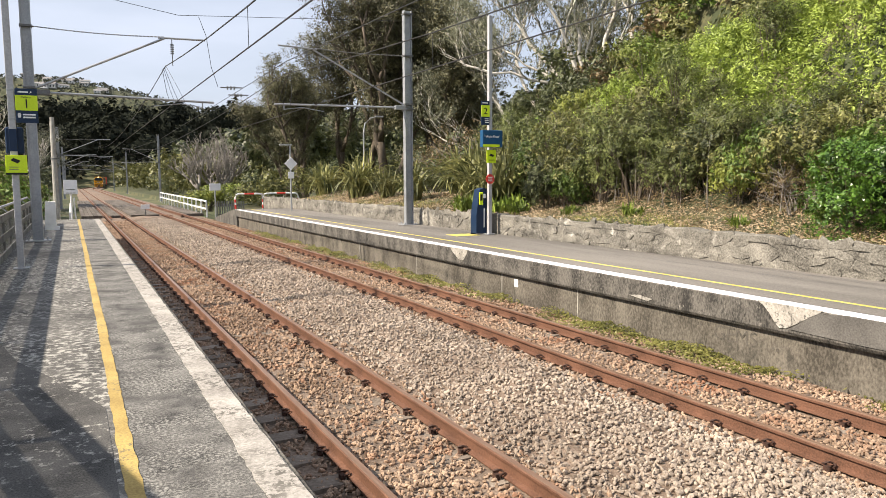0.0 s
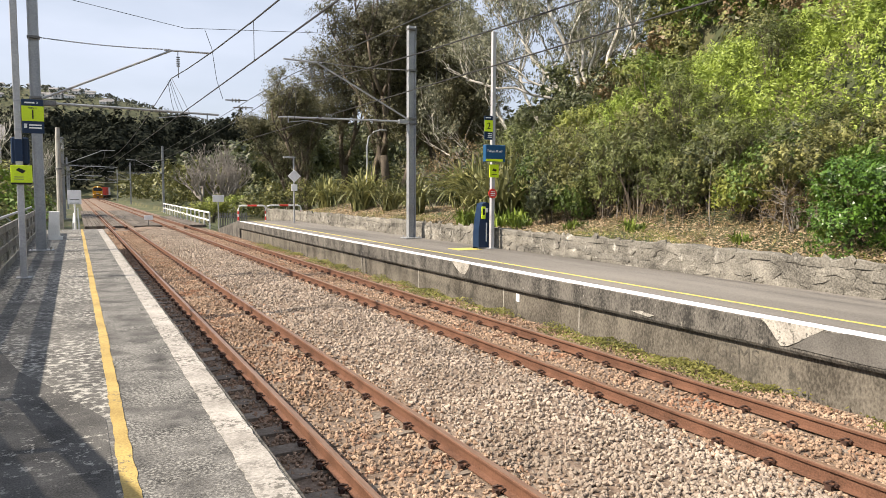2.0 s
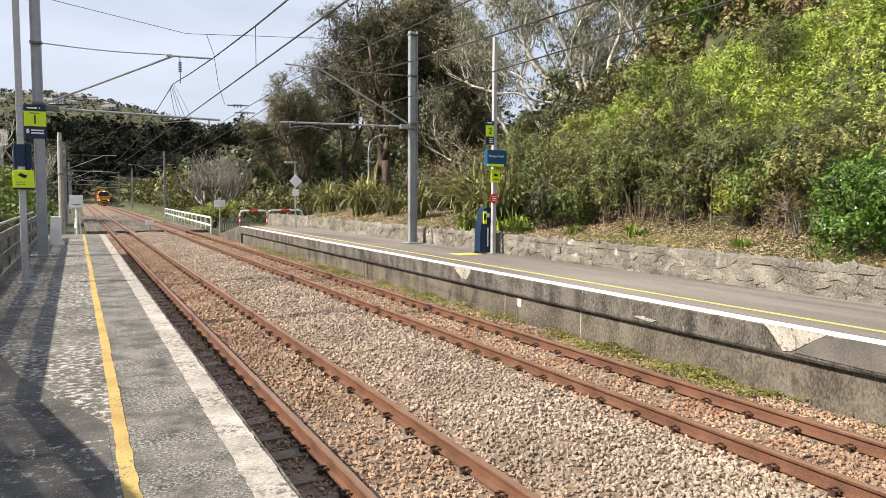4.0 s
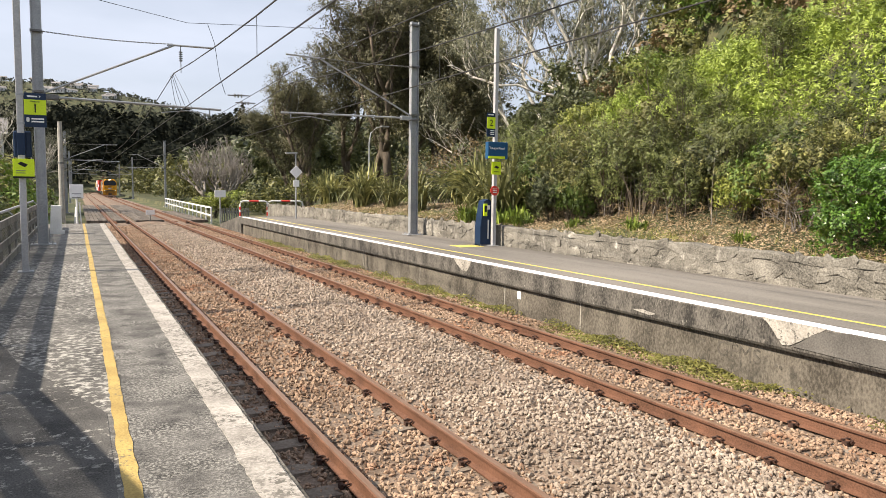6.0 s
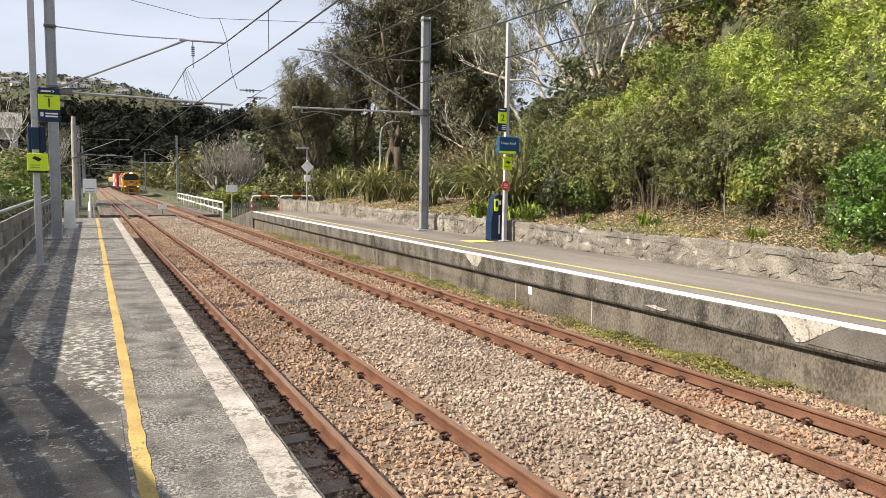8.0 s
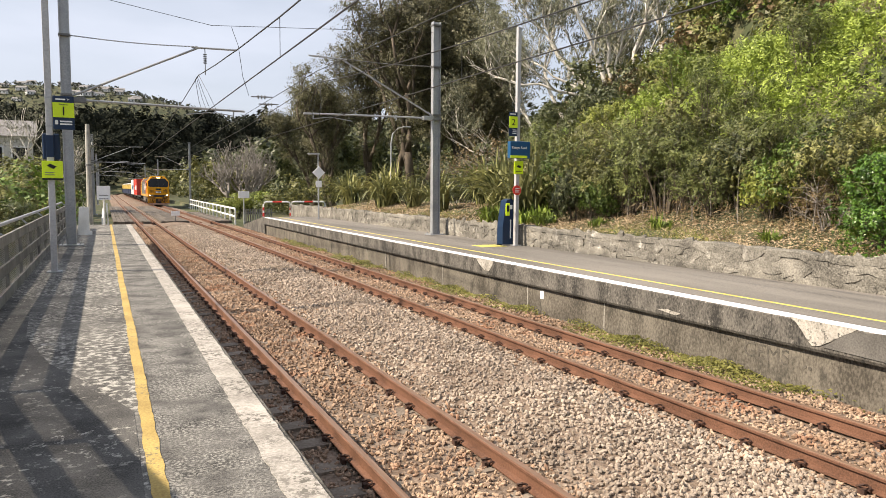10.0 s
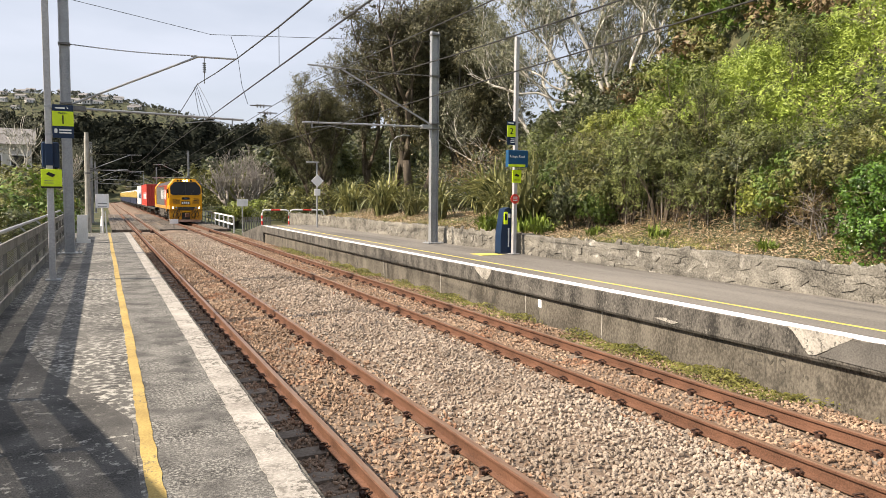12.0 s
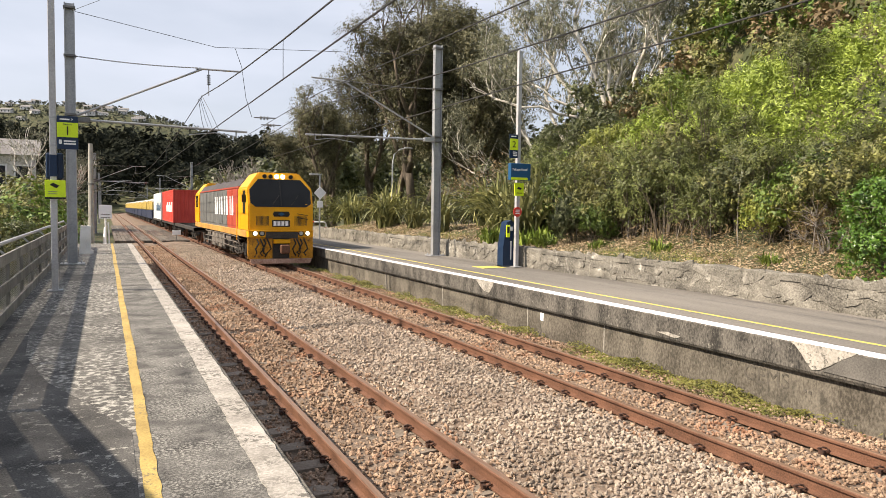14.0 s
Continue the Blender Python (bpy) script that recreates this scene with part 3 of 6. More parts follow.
# ---- overhead line ----
def mast(x, y, z0, top, arm_dir, tie_z, low_z, reach, label, group, w=0.25):
    """A steel H-column with a raking tie arm, a chain stay and a registration arm."""
    t = thing("overhead_line_mast", label, "mast", (x, y, z0), group)
    h = top - z0
    d = arm_dir
    a, b = w / 2, w / 2 - 0.025
    bm = prism([(-a, -0.1), (-b, -0.1), (-b, -0.012), (b, -0.012), (b, -0.1), (a, -0.1), (a, 0.1), (b, 0.1), (b, 0.012), (-b, 0.012), (-b, 0.1), (-a, 0.1)], "z", 0, h)
    part("column", bm, "galv", t, "galvanised steel column")
    bp = box(-0.3, 0.3, -0.25, 0.25, 0, 0.035, 0.006)
    for sx in (-1, 1):
        for sy in (-1, 1):
            tube([(0.22 * sx, 0.18 * sy, 0.03), (0.22 * sx, 0.18 * sy, 0.09)], 0.018, 6, bp)
    part("base_plate", bp, "galv", t)
    lz, tz = low_z - z0, tie_z - z0
    x0 = d * w / 2
    br = box(min(x0, x0 + d * 0.35), max(x0, x0 + d * 0.35), -0.09, 0.09, lz - 0.07, lz + 0.07, 0.01)
    part("bracket", br, "steel_dark" if d > 0 else "galv", t)
    part("registration_arm", tube([(x0 + d * 0.3, 0, lz), (x0 + d * reach * 0.42, 0, lz - 0.02), (x0 + d * reach, 0, lz - 0.07)], 0.032, 8), "galv", t)
    part("tie_arm", tube([(x0, 0, lz + 0.1), (x0 + d * reach * 0.72, 0, tz)], 0.03, 8), "galv", t)
    part("top_tube", tube([(x0 + d * reach * 0.68, 0, tz), (x0 + d * reach * 0.96, 0, tz + 0.03)], 0.028, 8), "galv", t)
    ch = bmesh.new()
    n = 34
    for i in range(n):
        a, b = i / n, (i + 0.8) / n
        xx = lambda q: (x0 + d * reach * 0.72 * q, 0, tz + 0.03 - 0.05 * math.sin(math.pi * q))
        tube([xx(a), xx((a + b) / 2), xx(b)], 0.016, 4, ch)
    part("stay_chain", ch, "steel_dark", t)
    ins = bmesh.new()
    ix = x0 + d * reach * 0.76
    tube([(ix, 0, tz), (ix, 0, tz - 0.75)], 0.012, 6, ins)
    for k in range(5):
        tube([(ix, 0, tz - 0.16 - 0.06 * k), (ix, 0, tz - 0.185 - 0.06 * k)], 0.05, 8, ins)
    part("insulator", ins, "steel_dark", t)
    for zz in (lz + 0.12, lz - 0.05, tz + 0.02, h - 0.12):
        part("clamp", box(-w / 2 - 0.02, w / 2 + 0.02, -0.13, 0.13, zz - 0.03, zz + 0.03, 0.004), "steel_dark", t)
    hg = tube([(x0 + d * reach * 0.93, 0, lz - 0.06), (x0 + d * reach * 0.93, 0, lz - 0.24)], 0.02, 6)
    tube([(x0 + d * reach * 0.93, 0, lz - 0.22), (x0 + d * reach * 0.8, 0, lz - 0.14), (x0 + d * reach * 0.64, 0, lz - 0.24)], 0.014, 6, hg)
    part("steady_arm", hg, "galv", t)
    return t


G1 = "overhead line masts"
mast(-0.84, 21.74, P, 7.75, 1, 6.33, 4.66, 4.55, "tall galvanised steel mast with overhead line arms on a platform", G1)
mast(10.55, 22.68, P, 8.1, -1, 6.55, 4.80, 4.55, "tall galvanised steel mast with overhead line arms on a platform", G1, 0.28)
for y, yr in ((75, 98), (118, 158), (160, 208)):
    mast(-0.9 + swing(y), y, -0.3, 7.3, 1, 6.2, 4.7, 4.5, "distant steel mast carrying overhead wires beside the track", G1)
    mast(10.2, yr, -0.3, 8.2, -1, 6.3, 4.7, 4.3, "distant steel mast carrying overhead wires beside the track", G1)


def wire(name, pts, r, label):
    solid(name, tube(pts, r, 5), "wire", label, "wire", group="overhead wires")


def catenary(x, ys, z_contact, z_top, sag, name="overhead_wire"):
    """Contact wire, sagging carrier wire and droppers, span by span."""
    t = thing("overhead_line", "black contact wire hung from a carrier wire on droppers", "overhead wire", group="overhead wires")
    part("contact_wire", tube([(x + swing(y), y, z_contact) for y in ys], 0.012, 5), "wire", t)
    pts, drops = [], bmesh.new()
    for a, b in zip(ys, ys[1:]):
        for i in range(12):
            q = i / 12
            y = a + (b - a) * q
            z = z_top - sag * 4 * q * (1 - q)
            pts.append((x + swing(y), y, z))
            if 0 < i and i % 3 == 0:
                tube([(x + swing(y), y, z), (x + swing(y), y, z_contact)], 0.006, 4, drops)
    part("carrier_wire", tube(pts, 0.013, 5), "wire", t)
    part("dropper_set", drops, "wire", t, kind="stuff")


catenary(2.55, [-20, 21.74, 75, 118, 160, 205, 250], 4.37, 5.55, 0.75)
catenary(6.24, [-19, 22.68, 98, 158, 208, 253], 4.44, 5.7, 0.8)
wire("feeder_cable", [(5.3, -20, 5.2), (5.6, 6, 5.35), (6.3, 22.7, 6.1), (6.3, 60, 5.5), (6.3, 98, 6.1)], 0.012, "black overhead feeder cable above the tracks")
wire("earth_wire", [(-0.7, 21.74, 7.55), (3, 22.2, 7.1), (10.5, 22.68, 7.75)], 0.008, "thin black wire spanning between two masts")


# ---- platform furniture ----
def sign_post(x, y, top, label):
    t = thing("sign_post", label, "sign post", (x, y, P))
    part("pole", box(-0.055, 0.055, -0.055, 0.055, 0, top - P, 0.006), "post_grey", t, "grey galvanised square pole")
    part("base_plate", box(-0.13, 0.13, -0.13, 0.13, 0, 0.025, 0.005), "galv", t)
    return t


def panel(parent, name, x0, x1, z0, z1, material, label, y=-0.075, d=0.03):
    return part(name, box(x0, x1, y - d / 2, y + d / 2, z0 - P, z1 - P, 0.004), material, parent, label)


FACE = lambda x, y, z: Matrix.Translation((x, y, z - P)) @ pose(0, 0, 0, 90, 0, 0)


def bars(parent, x0, x1, zs, material, y, h=0.022):
    for z in zs:
        part("text_bar", box(x0, x1, y - 0.004, y, z - P, z - P + h), material, parent)


s1 = sign_post(-0.88, 15.0, 7.6, "grey post with platform number and camera signs")
b = panel(s1, "number_board", 0.07, 0.42, 3.37, 3.98, "navy", "navy and lime platform number board")
part("number_panel", box(0.07, 0.42, -0.098, -0.088, 3.59 - P, 3.86 - P), "lime", b)
words("1", 0.23, "black", b, FACE(0.245, -0.102, 3.70))
words("Platform", 0.042, "navy", b, FACE(0.245, -0.102, 3.825))
bars(b, 0.18, 0.38, (3.505, 3.455), "white", -0.092, 0.026)
part("train_symbol", box(0.10, 0.15, -0.096, -0.09, 3.46 - P, 3.54 - P, 0.01), "white", b)
bars(b, 0.12, 0.28, (3.905,), "white", -0.092, 0.026)
part("arrow_symbol", prism([(0.30, 3.895 - P), (0.34, 3.92 - P), (0.30, 3.945 - P), (0.32, 3.92 - P)], "y", -0.096, -0.09), "white", b)
for z in (3.42, 3.93):
    part("bracket", box(-0.06, 0.42, -0.062, -0.05, z - P, z - P + 0.03), "galv", s1)
part("help_unit", box(-0.13, 0.16, 0.055, 0.20, 2.82 - P, 3.30 - P, 0.02), "navy", s1, "dark blue speaker box")
part("help_band", box(-0.062, 0.062, -0.062, 0.07, 2.86 - P, 3.26 - P, 0.004), "navy", s1, "dark blue strap round the pole")
b = panel(s1, "camera_sign", -0.14, 0.20, 2.44, 2.79, "lime", "lime green camera notice")
part("lower_band", box(-0.14, 0.20, -0.096, -0.089, 2.44 - P, 2.475 - P), "black", b)
bars(b, -0.09, 0.06, (2.57, 2.53), "steel_dark", -0.092, 0.012)
part("camera_symbol", prism([(-0.06, 2.70 - P), (0.05, 2.64 - P), (0.10, 2.69 - P), (-0.01, 2.74 - P)], "y", -0.098, -0.092), "black", b)

s2 = sign_post(10.70, 17.46, 6.9, "grey post with station name board and platform number")
b = panel(s2, "number_board", -0.33, -0.06, 3.85, 4.52, "navy", "navy and lime platform number board")
part("number_panel", box(-0.33, -0.06, -0.098, -0.088, 4.08 - P, 4.40 - P), "lime", b)
words("2", 0.25, "black", b, FACE(-0.195, -0.102, 4.23))
bars(b, -0.22, -0.09, (4.01, 3.96, 3.91), "white", -0.092)
bars(b, -0.3, -0.12, (4.45,), "white", -0.092, 0.03)
lb = part("name_board", box(-0.36, 0.30, -0.22, -0.06, 3.22 - P, 3.70 - P, 0.012), "teal_blue", s2, "blue illuminated station name board")
part("name_strip", box(-0.35, 0.20, -0.226, -0.219, 3.23 - P, 3.30 - P), "lime", lb)
words("Takapu Road", 0.095, "white", lb, FACE(-0.07, -0.224, 3.52))
b = panel(s2, "camera_sign", -0.14, 0.16, 2.78, 3.15, "lime", "lime green camera notice")
bars(b, -0.08, 0.1, (2.85,), "black", -0.094, 0.02)
part("camera_symbol", prism([(-0.07, 2.98 - P), (0.06, 2.95 - P), (0.09, 3.0 - P), (-0.02, 3.04 - P)], "y", -0.098, -0.092), "black", b)
disc = bmesh.new()
bmesh.ops.create_cone(disc, cap_ends=True, segments=24, radius1=0.14, radius2=0.14, depth=0.02, matrix=Matrix.Translation((-0.04, -0.09, 2.32 - P)) @ pose(0, 0, 0, 90))
b = part("round_sign", disc, "red_paint", s2, "round red prohibition sign")
bars(b, -0.11, 0.03, (2.36, 2.31, 2.26), "white", -0.104, 0.02)

kiosk = thing("ticket_reader", "dark blue card reader cabinet beside a sign post", "card reader", (10.52, 17.75, P), rz=0)
part("cabinet", prism([(-0.16, 0), (0.19, 0), (0.19, 1.30), (0.10, 1.35), (-0.04, 1.30), (-0.10, 1.0), (-0.16, 0.55)], "y", -0.12, 0.2), "navy", kiosk, "tall dark blue steel cabinet")
rd = part("reader", box(-0.075, 0.055, -0.15, -0.11, 0.86, 1.22, 0.012), "lime", kiosk, "lime green card reader face")
part("screen", box(-0.045, 0.025, -0.157, -0.149, 0.98, 1.16), "black", rd)
part("text_bar", box(0.08, 0.12, -0.126, -0.119, 0.2, 0.75), "white", kiosk)
part("text_bar", box(0.06, 0.15, -0.126, -0.119, 1.05, 1.17), "white", kiosk)
part("plinth", box(-0.16, 0.23, -0.15, 0.23, 0, 0.03), "steel_dark", kiosk)
tagged(new("ground_marking", finish(box(9.55, 10.3, 17.3, 18.0, P - 0.003, P + 0.006), "ground_marking", "yellow_bright")), "yellow painted square on the platform before a card reader", "marking", kind="structure")

dp = thing("warning_sign_post", "thin pale post with a white diamond board and small lamp arm", "sign post", (10.2, 36.5, P))
part("pole", tube([(0, 0, 0), (0, 0, 3.4)], 0.045, 8), "galv", dp)
part("diamond_board", prism([(-0.34, 2.45), (0, 2.11), (0.34, 2.45), (0, 2.79)], "y", -0.09, -0.06), "white", dp, "white diamond board")
part("small_board", box(-0.16, 0.16, -0.09, -0.06, 1.68, 2.02, 0.004), "white", dp, "small white notice board")
part("lamp_arm", box(-0.55, 0.08, -0.08, 0.08, 3.38, 3.46, 0.01), "galv", dp)

blk = solid("concrete_post", prism([(-0.2, 0), (0.22, 0), (0.22, 0.1), (0.14, 0.12), (0.14, 0.93), (-0.16, 0.93), (-0.2, 0.12)], "y", -0.15, 0.15), "white_wood", "squat white painted concrete marker post on the platform", "marker post")
blk.matrix_basis = pose(-0.62, 26.6, P)
ws = thing("end_sign", "white notice board on a white post at the platform end", "sign", (-0.02, 34.0, P - 0.3))
part("post", tube([(0, 0, -0.6), (0, 0, 1.5)], 0.04, 8), "white_wood", ws)
part("post", tube([(0.18, 0, -0.6), (0.1, 0, 1.2)], 0.03, 8), "white_wood", ws)
part("board", box(-0.26, 0.26, -0.05, -0.02, 1.35, 1.95, 0.005), "white", ws, "white square notice")
bars(ws, -0.18, 0.18, (2.25, 2.1), "steel_dark", -0.052, 0.03)


# ---- fence along the near platform ----
def mesh_mat():
    m = mat("fence_mesh", (0.24, 0.242, 0.23), (0.45, 0.45, 0.43), 0.7, 4, 60, 0.2)
    return m


M["fence_mesh"] = mesh_mat()
fence = thing("platform_fence", "weathered steel mesh fence with pale timber top rail", "fence")


def fence_run(p0, p1, n):
    """Posts, three rails and wire mesh panels between two points of the fence's foot."""
    p0, p1 = Vector(p0), Vector(p1)
    at = lambda q, h: p0.lerp(p1, q) + Vector((0, 0, h))
    for i in range(n + 1):
        part("post", beam(at(i / n, 0), at(i / n, 0.9), 0.09, 0.07), "wood_grey", fence)
    out = Vector((-0.14, 0, 1.0))
    part("handrail", tube([p0 + out, p1 + out], 0.035, 8), "post_grey", fence, "pale round handrail behind the fence")
    for i in range(0, n + 1, 2):
        part("handrail_bracket", beam(at(i / n, 0.86), p0.lerp(p1, i / n) + out, 0.03, 0.03), "galv", fence)
    for h in (0.84, 0.44, 0.08):
        part("rail", beam(at(0, h) + Vector((0.05, 0, 0)), at(1, h) + Vector((0.05, 0, 0)), 0.03, 0.15), "wood_grey", fence)
    v, f = [], []
    L = (p1 - p0).length
    k = int(L / 0.028)
    for i in range(k):
        a = at((i + 0.5) / k, 0.04)
        s = (p1 - p0).normalized() * 0.0066
        o = len(v)
        v += [a - s, a + s, a + s + Vector((0, 0, 0.86)), a - s + Vector((0, 0, 0.86))]
        f.append((o, o + 1, o + 2, o + 3))
    for j in range(30):
        z = 0.06 + j * 0.028
        o = len(v)
        v += [at(0, z - 0.0066), at(1, z - 0.0066), at(1, z + 0.0066), at(0, z + 0.0066)]
        f.append((o, o + 1, o + 2, o + 3))
    part("mesh_panel", raw("mesh_panel", v, f, "fence_mesh"), None, fence, "fine grey wire mesh")


fence_run((-1.33, 30.5, P), (-1.33, 6.4, P), 13)
fence_run((-1.33, 6.4, P), (-1.33, 1.2, P + 1.25), 4)
tagged(new("access_ramp", finish(prism([(6.3, P - 0.3), (6.3, P), (1.0, P + 1.2), (-6.0, P + 1.2), (-6.0, -0.5), (6.3, -0.5)], "x", -3.2, -1.45), "access_ramp", "concrete")), "concrete access ramp beside the platform fence", "ramp", kind="structure")


# ---- level crossing and railings beyond the platforms ----
deck = thing("track_crossing", "weathered timber boards laid level with the rails", "crossing", kind="structure")


def boards(x0, x1, y0, y1, along):
    n = max(1, round((x1 - x0) / 0.25))
    for i in range(n):
        a, b = x0 + (x1 - x0) * i / n, x0 + (x1 - x0) * (i + 1) / n
        y = y0
        while y < y1 - 0.1:
            e = min(y + 4.8, y1)
            part("board", box(a + 0.012, b - 0.012, y, e - 0.02, -0.2, -0.004 - random.uniform(0, 0.015)), "timber_deck", deck)
            y = e


boards(0.5, 1.75, 52.5, 95, True)
boards(2.2, 2.9, 52.5, 95, True)
boards(3.5, 5.35, 52.5, 95, True)
boards(7.1, 8.3, 52.5, 72, True)


def railing(name, pts, h, n, label):
    t = thing(name, label, "railing")
    for a, b in zip(pts, pts[1:]):
        a, b = Vector(a), Vector(b)
        for i in range(n + 1):
            p = a.lerp(b, i / n)
            part("post", beam(p, p + Vector((0, 0, h)), 0.09, 0.09), "white_wood", t)
        for z in (h - 0.04, h * 0.5):
            part("rail", beam(a + Vector((0, 0, z)), b + Vector((0, 0, z)), 0.05, 0.11), "white_wood", t)
    return t


railing("white_railing", [(8.15, 50.3, -0.2), (9.35, 90, -0.2)], 1.15, 14, "white painted timber railing beside the tracks")
railing("white_railing", [(-0.1, 36, -0.25), (-0.1, 52, -0.25)], 1.15, 6, "white painted timber railing beside the tracks")
cs = thing("track_sign", "small white board on a short post between the tracks", "sign", (4.43, 52.3, -0.2))
part("post", tube([(0, 0, 0), (0, 0, 0.7)], 0.03, 6), "steel_dark", cs)
part("board", box(-0.28, 0.28, -0.05, -0.02, 0.58, 0.9, 0.004), "white", cs)
cs = thing("notice_board", "white notice board on a grey post near the crossing", "sign", (8.5, 48.9, -0.2))
part("post", tube([(0, 0, 0), (0, 0, 2.2)], 0.045, 8), "galv", cs)
part("board", box(-0.36, 0.36, -0.08, -0.04, 1.85, 2.32, 0.004), "white", cs)


def hoop(x, y, z, w):
    t = thing("hoop_barrier", "white tubular hoop barrier with red bands", "barrier", (x, y, z), "hoop barriers")
    h = 1.05
    part("hoop", tube([(0, 0, -0.9), (0, 0, h - 0.2), (0.06, 0, h - 0.05), (0.2, 0, h), (w - 0.2, 0, h), (w - 0.06, 0, h - 0.05), (w, 0, h - 0.2), (w, 0, -0.9)], 0.055, 8), "white_wood", t)
    for bx in (0.0, w):
        part("red_band", tube([(bx, 0, 0.1), (bx, 0, 0.35)], 0.058, 8), "red_paint", t)
        part("red_band", tube([(bx, 0, 0.5), (bx, 0, 0.7)], 0.058, 8), "red_paint", t)
    part("red_band", tube([(w * 0.5 - 0.3, 0, h), (w * 0.5 + 0.3, 0, h)], 0.058, 8), "red_paint", t)


hoop(9.25, 46.1, 0.4, 1.75)
hoop(11.15, 46.5, 0.4, 2.3)
sl = thing("street_lamp", "slender grey street lamp with a curved arm", "street lamp", (19.6, 50.0, 0.6))
part("pole", tube([(0, 0, 0), (0, 0, 5.2), (0.12, 0, 5.9), (0.5, -0.1, 6.3), (1.0, -0.2, 6.42)], 0.07, 8, None, 0.04), "galv", sl)
part("lantern", box(0.85, 1.5, -0.32, -0.1, 6.38, 6.48, 0.03), "galv", sl)
for px, py, hgt in ((-0.75, 45, 6.3), (-1.1, 62, 7.2)):
    up = thing("utility_pole", "pale round concrete pole beside the track", "pole", (px, py, -0.45))
    part("shaft", tube([(0, 0, 0), (0, 0, hgt)], 0.16, 10, None, 0.11), "concrete", up)
    part("collar", tube([(0, 0, hgt * 0.63), (0, 0, hgt * 0.63 + 0.08)], 0.17, 10), "steel_dark", up)


# ---- plants ----
M["bark"] = mat("bark", (0.05, 0.04, 0.03), (0.16, 0.13, 0.10), 0.95, 4, 30, 0.6, stretch=(1, 1, 0.3))
M["bark_pale"] = mat("bark_pale", (0.36, 0.33, 0.285), (0.74, 0.70, 0.63), 0.85, 2, 20, 0.3, stretch=(1, 1, 0.3))
M["bark_grey"] = mat("bark_grey", (0.16, 0.145, 0.13), (0.33, 0.30, 0.27), 0.9, 3, 20, 0.4)
L = {
    "green": leaf_mat("leaf_green", (0.032, 0.062, 0.012), (0.17, 0.25, 0.045)),
    "gloss": leaf_mat("leaf_gloss", (0.03, 0.075, 0.010), (0.13, 0.26, 0.03), rough=0.35, shine=0.45),
    "olive": leaf_mat("leaf_olive", (0.034, 0.040, 0.012), (0.28, 0.275, 0.09)),
    "sage": leaf_mat("leaf_sage", (0.032, 0.044, 0.012), (0.22, 0.25, 0.075)),
    "lime": leaf_mat("leaf_lime", (0.085, 0.125, 0.022), (0.32, 0.37, 0.08)),
    "yellow": leaf_mat("leaf_yellow", (0.09, 0.115, 0.018), (0.30, 0.32, 0.065)),
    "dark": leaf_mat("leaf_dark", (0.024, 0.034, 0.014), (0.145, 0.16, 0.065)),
    "gum": leaf_mat("leaf_gum", (0.06, 0.066, 0.040), (0.28, 0.28, 0.185)),
    "dry": leaf_mat("leaf_dry", (0.09, 0.062, 0.028), (0.28, 0.20, 0.10)),
    "straw": leaf_mat("leaf_straw", (0.27, 0.19, 0.115), (0.62, 0.48, 0.32)),
    "flax": leaf_mat("leaf_flax", (0.05, 0.062, 0.02), (0.34, 0.33, 0.13)),
    "flax_pale": leaf_mat("leaf_flax_pale", (0.11, 0.12, 0.03), (0.52, 0.49, 0.20)),
    "lily": leaf_mat("leaf_lily", (0.06, 0.10, 0.015), (0.26, 0.33, 0.06)),
    "weed": leaf_mat("leaf_weed", (0.075, 0.08, 0.015), (0.29, 0.275, 0.08)),
    "creeper": leaf_mat("leaf_creeper", (0.085, 0.125, 0.018), (0.35, 0.43, 0.085)),
    # leaf colour lightened and greyed to carry the haze of distance
    "hill": leaf_mat("leaf_hill_haze", (0.065, 0.07, 0.055), (0.135, 0.14, 0.11), rough=0.95, through_light=0.1, shine=0.05),
    "pine": leaf_mat("leaf_pine", (0.030, 0.032, 0.015), (0.22, 0.205, 0.105)),
    # dark pine leaves, made darker still for cloud shade on the far hill
    "far": leaf_mat("leaf_far_shade", (0.018, 0.022, 0.016), (0.045, 0.050, 0.036), rough=0.95, through_light=0.1, shine=0.05),
}


def leaves(rng, centers, normals, length, width, droop=0.0, spread=0.36):
    """Three-cornered leaves at the centres, facing roughly along the normals; returns corner arrays."""
    n = len(centers)
    nn = normals + rng.normal(0, spread, (n, 3))
    nn /= np.linalg.norm(nn, axis=1, keepdims=True) + 1e-9
    a = np.cross(nn, rng.normal(size=(n, 3)))
    a[:, 2] -= droop
    a /= np.linalg.norm(a, axis=1, keepdims=True) + 1e-9
    b = np.cross(nn, a)
    b /= np.linalg.norm(b, axis=1, keepdims=True) + 1e-9
    ll = (length * rng.uniform(0.6, 1.35, n))[:, None]
    ww = (width * rng.uniform(0.7, 1.4, n))[:, None]
    return np.stack([centers - a * ll * 0.45 - b * ww * 0.45, centers + b * ww * 0.65 - a * ll * 0.1, centers + a * ll * 0.55], 1)


def leaf_mesh(name, q, material):
    n = len(q)
    return quick(name, q.reshape(-1, 3), np.arange(3 * n).reshape(n, 3), material)


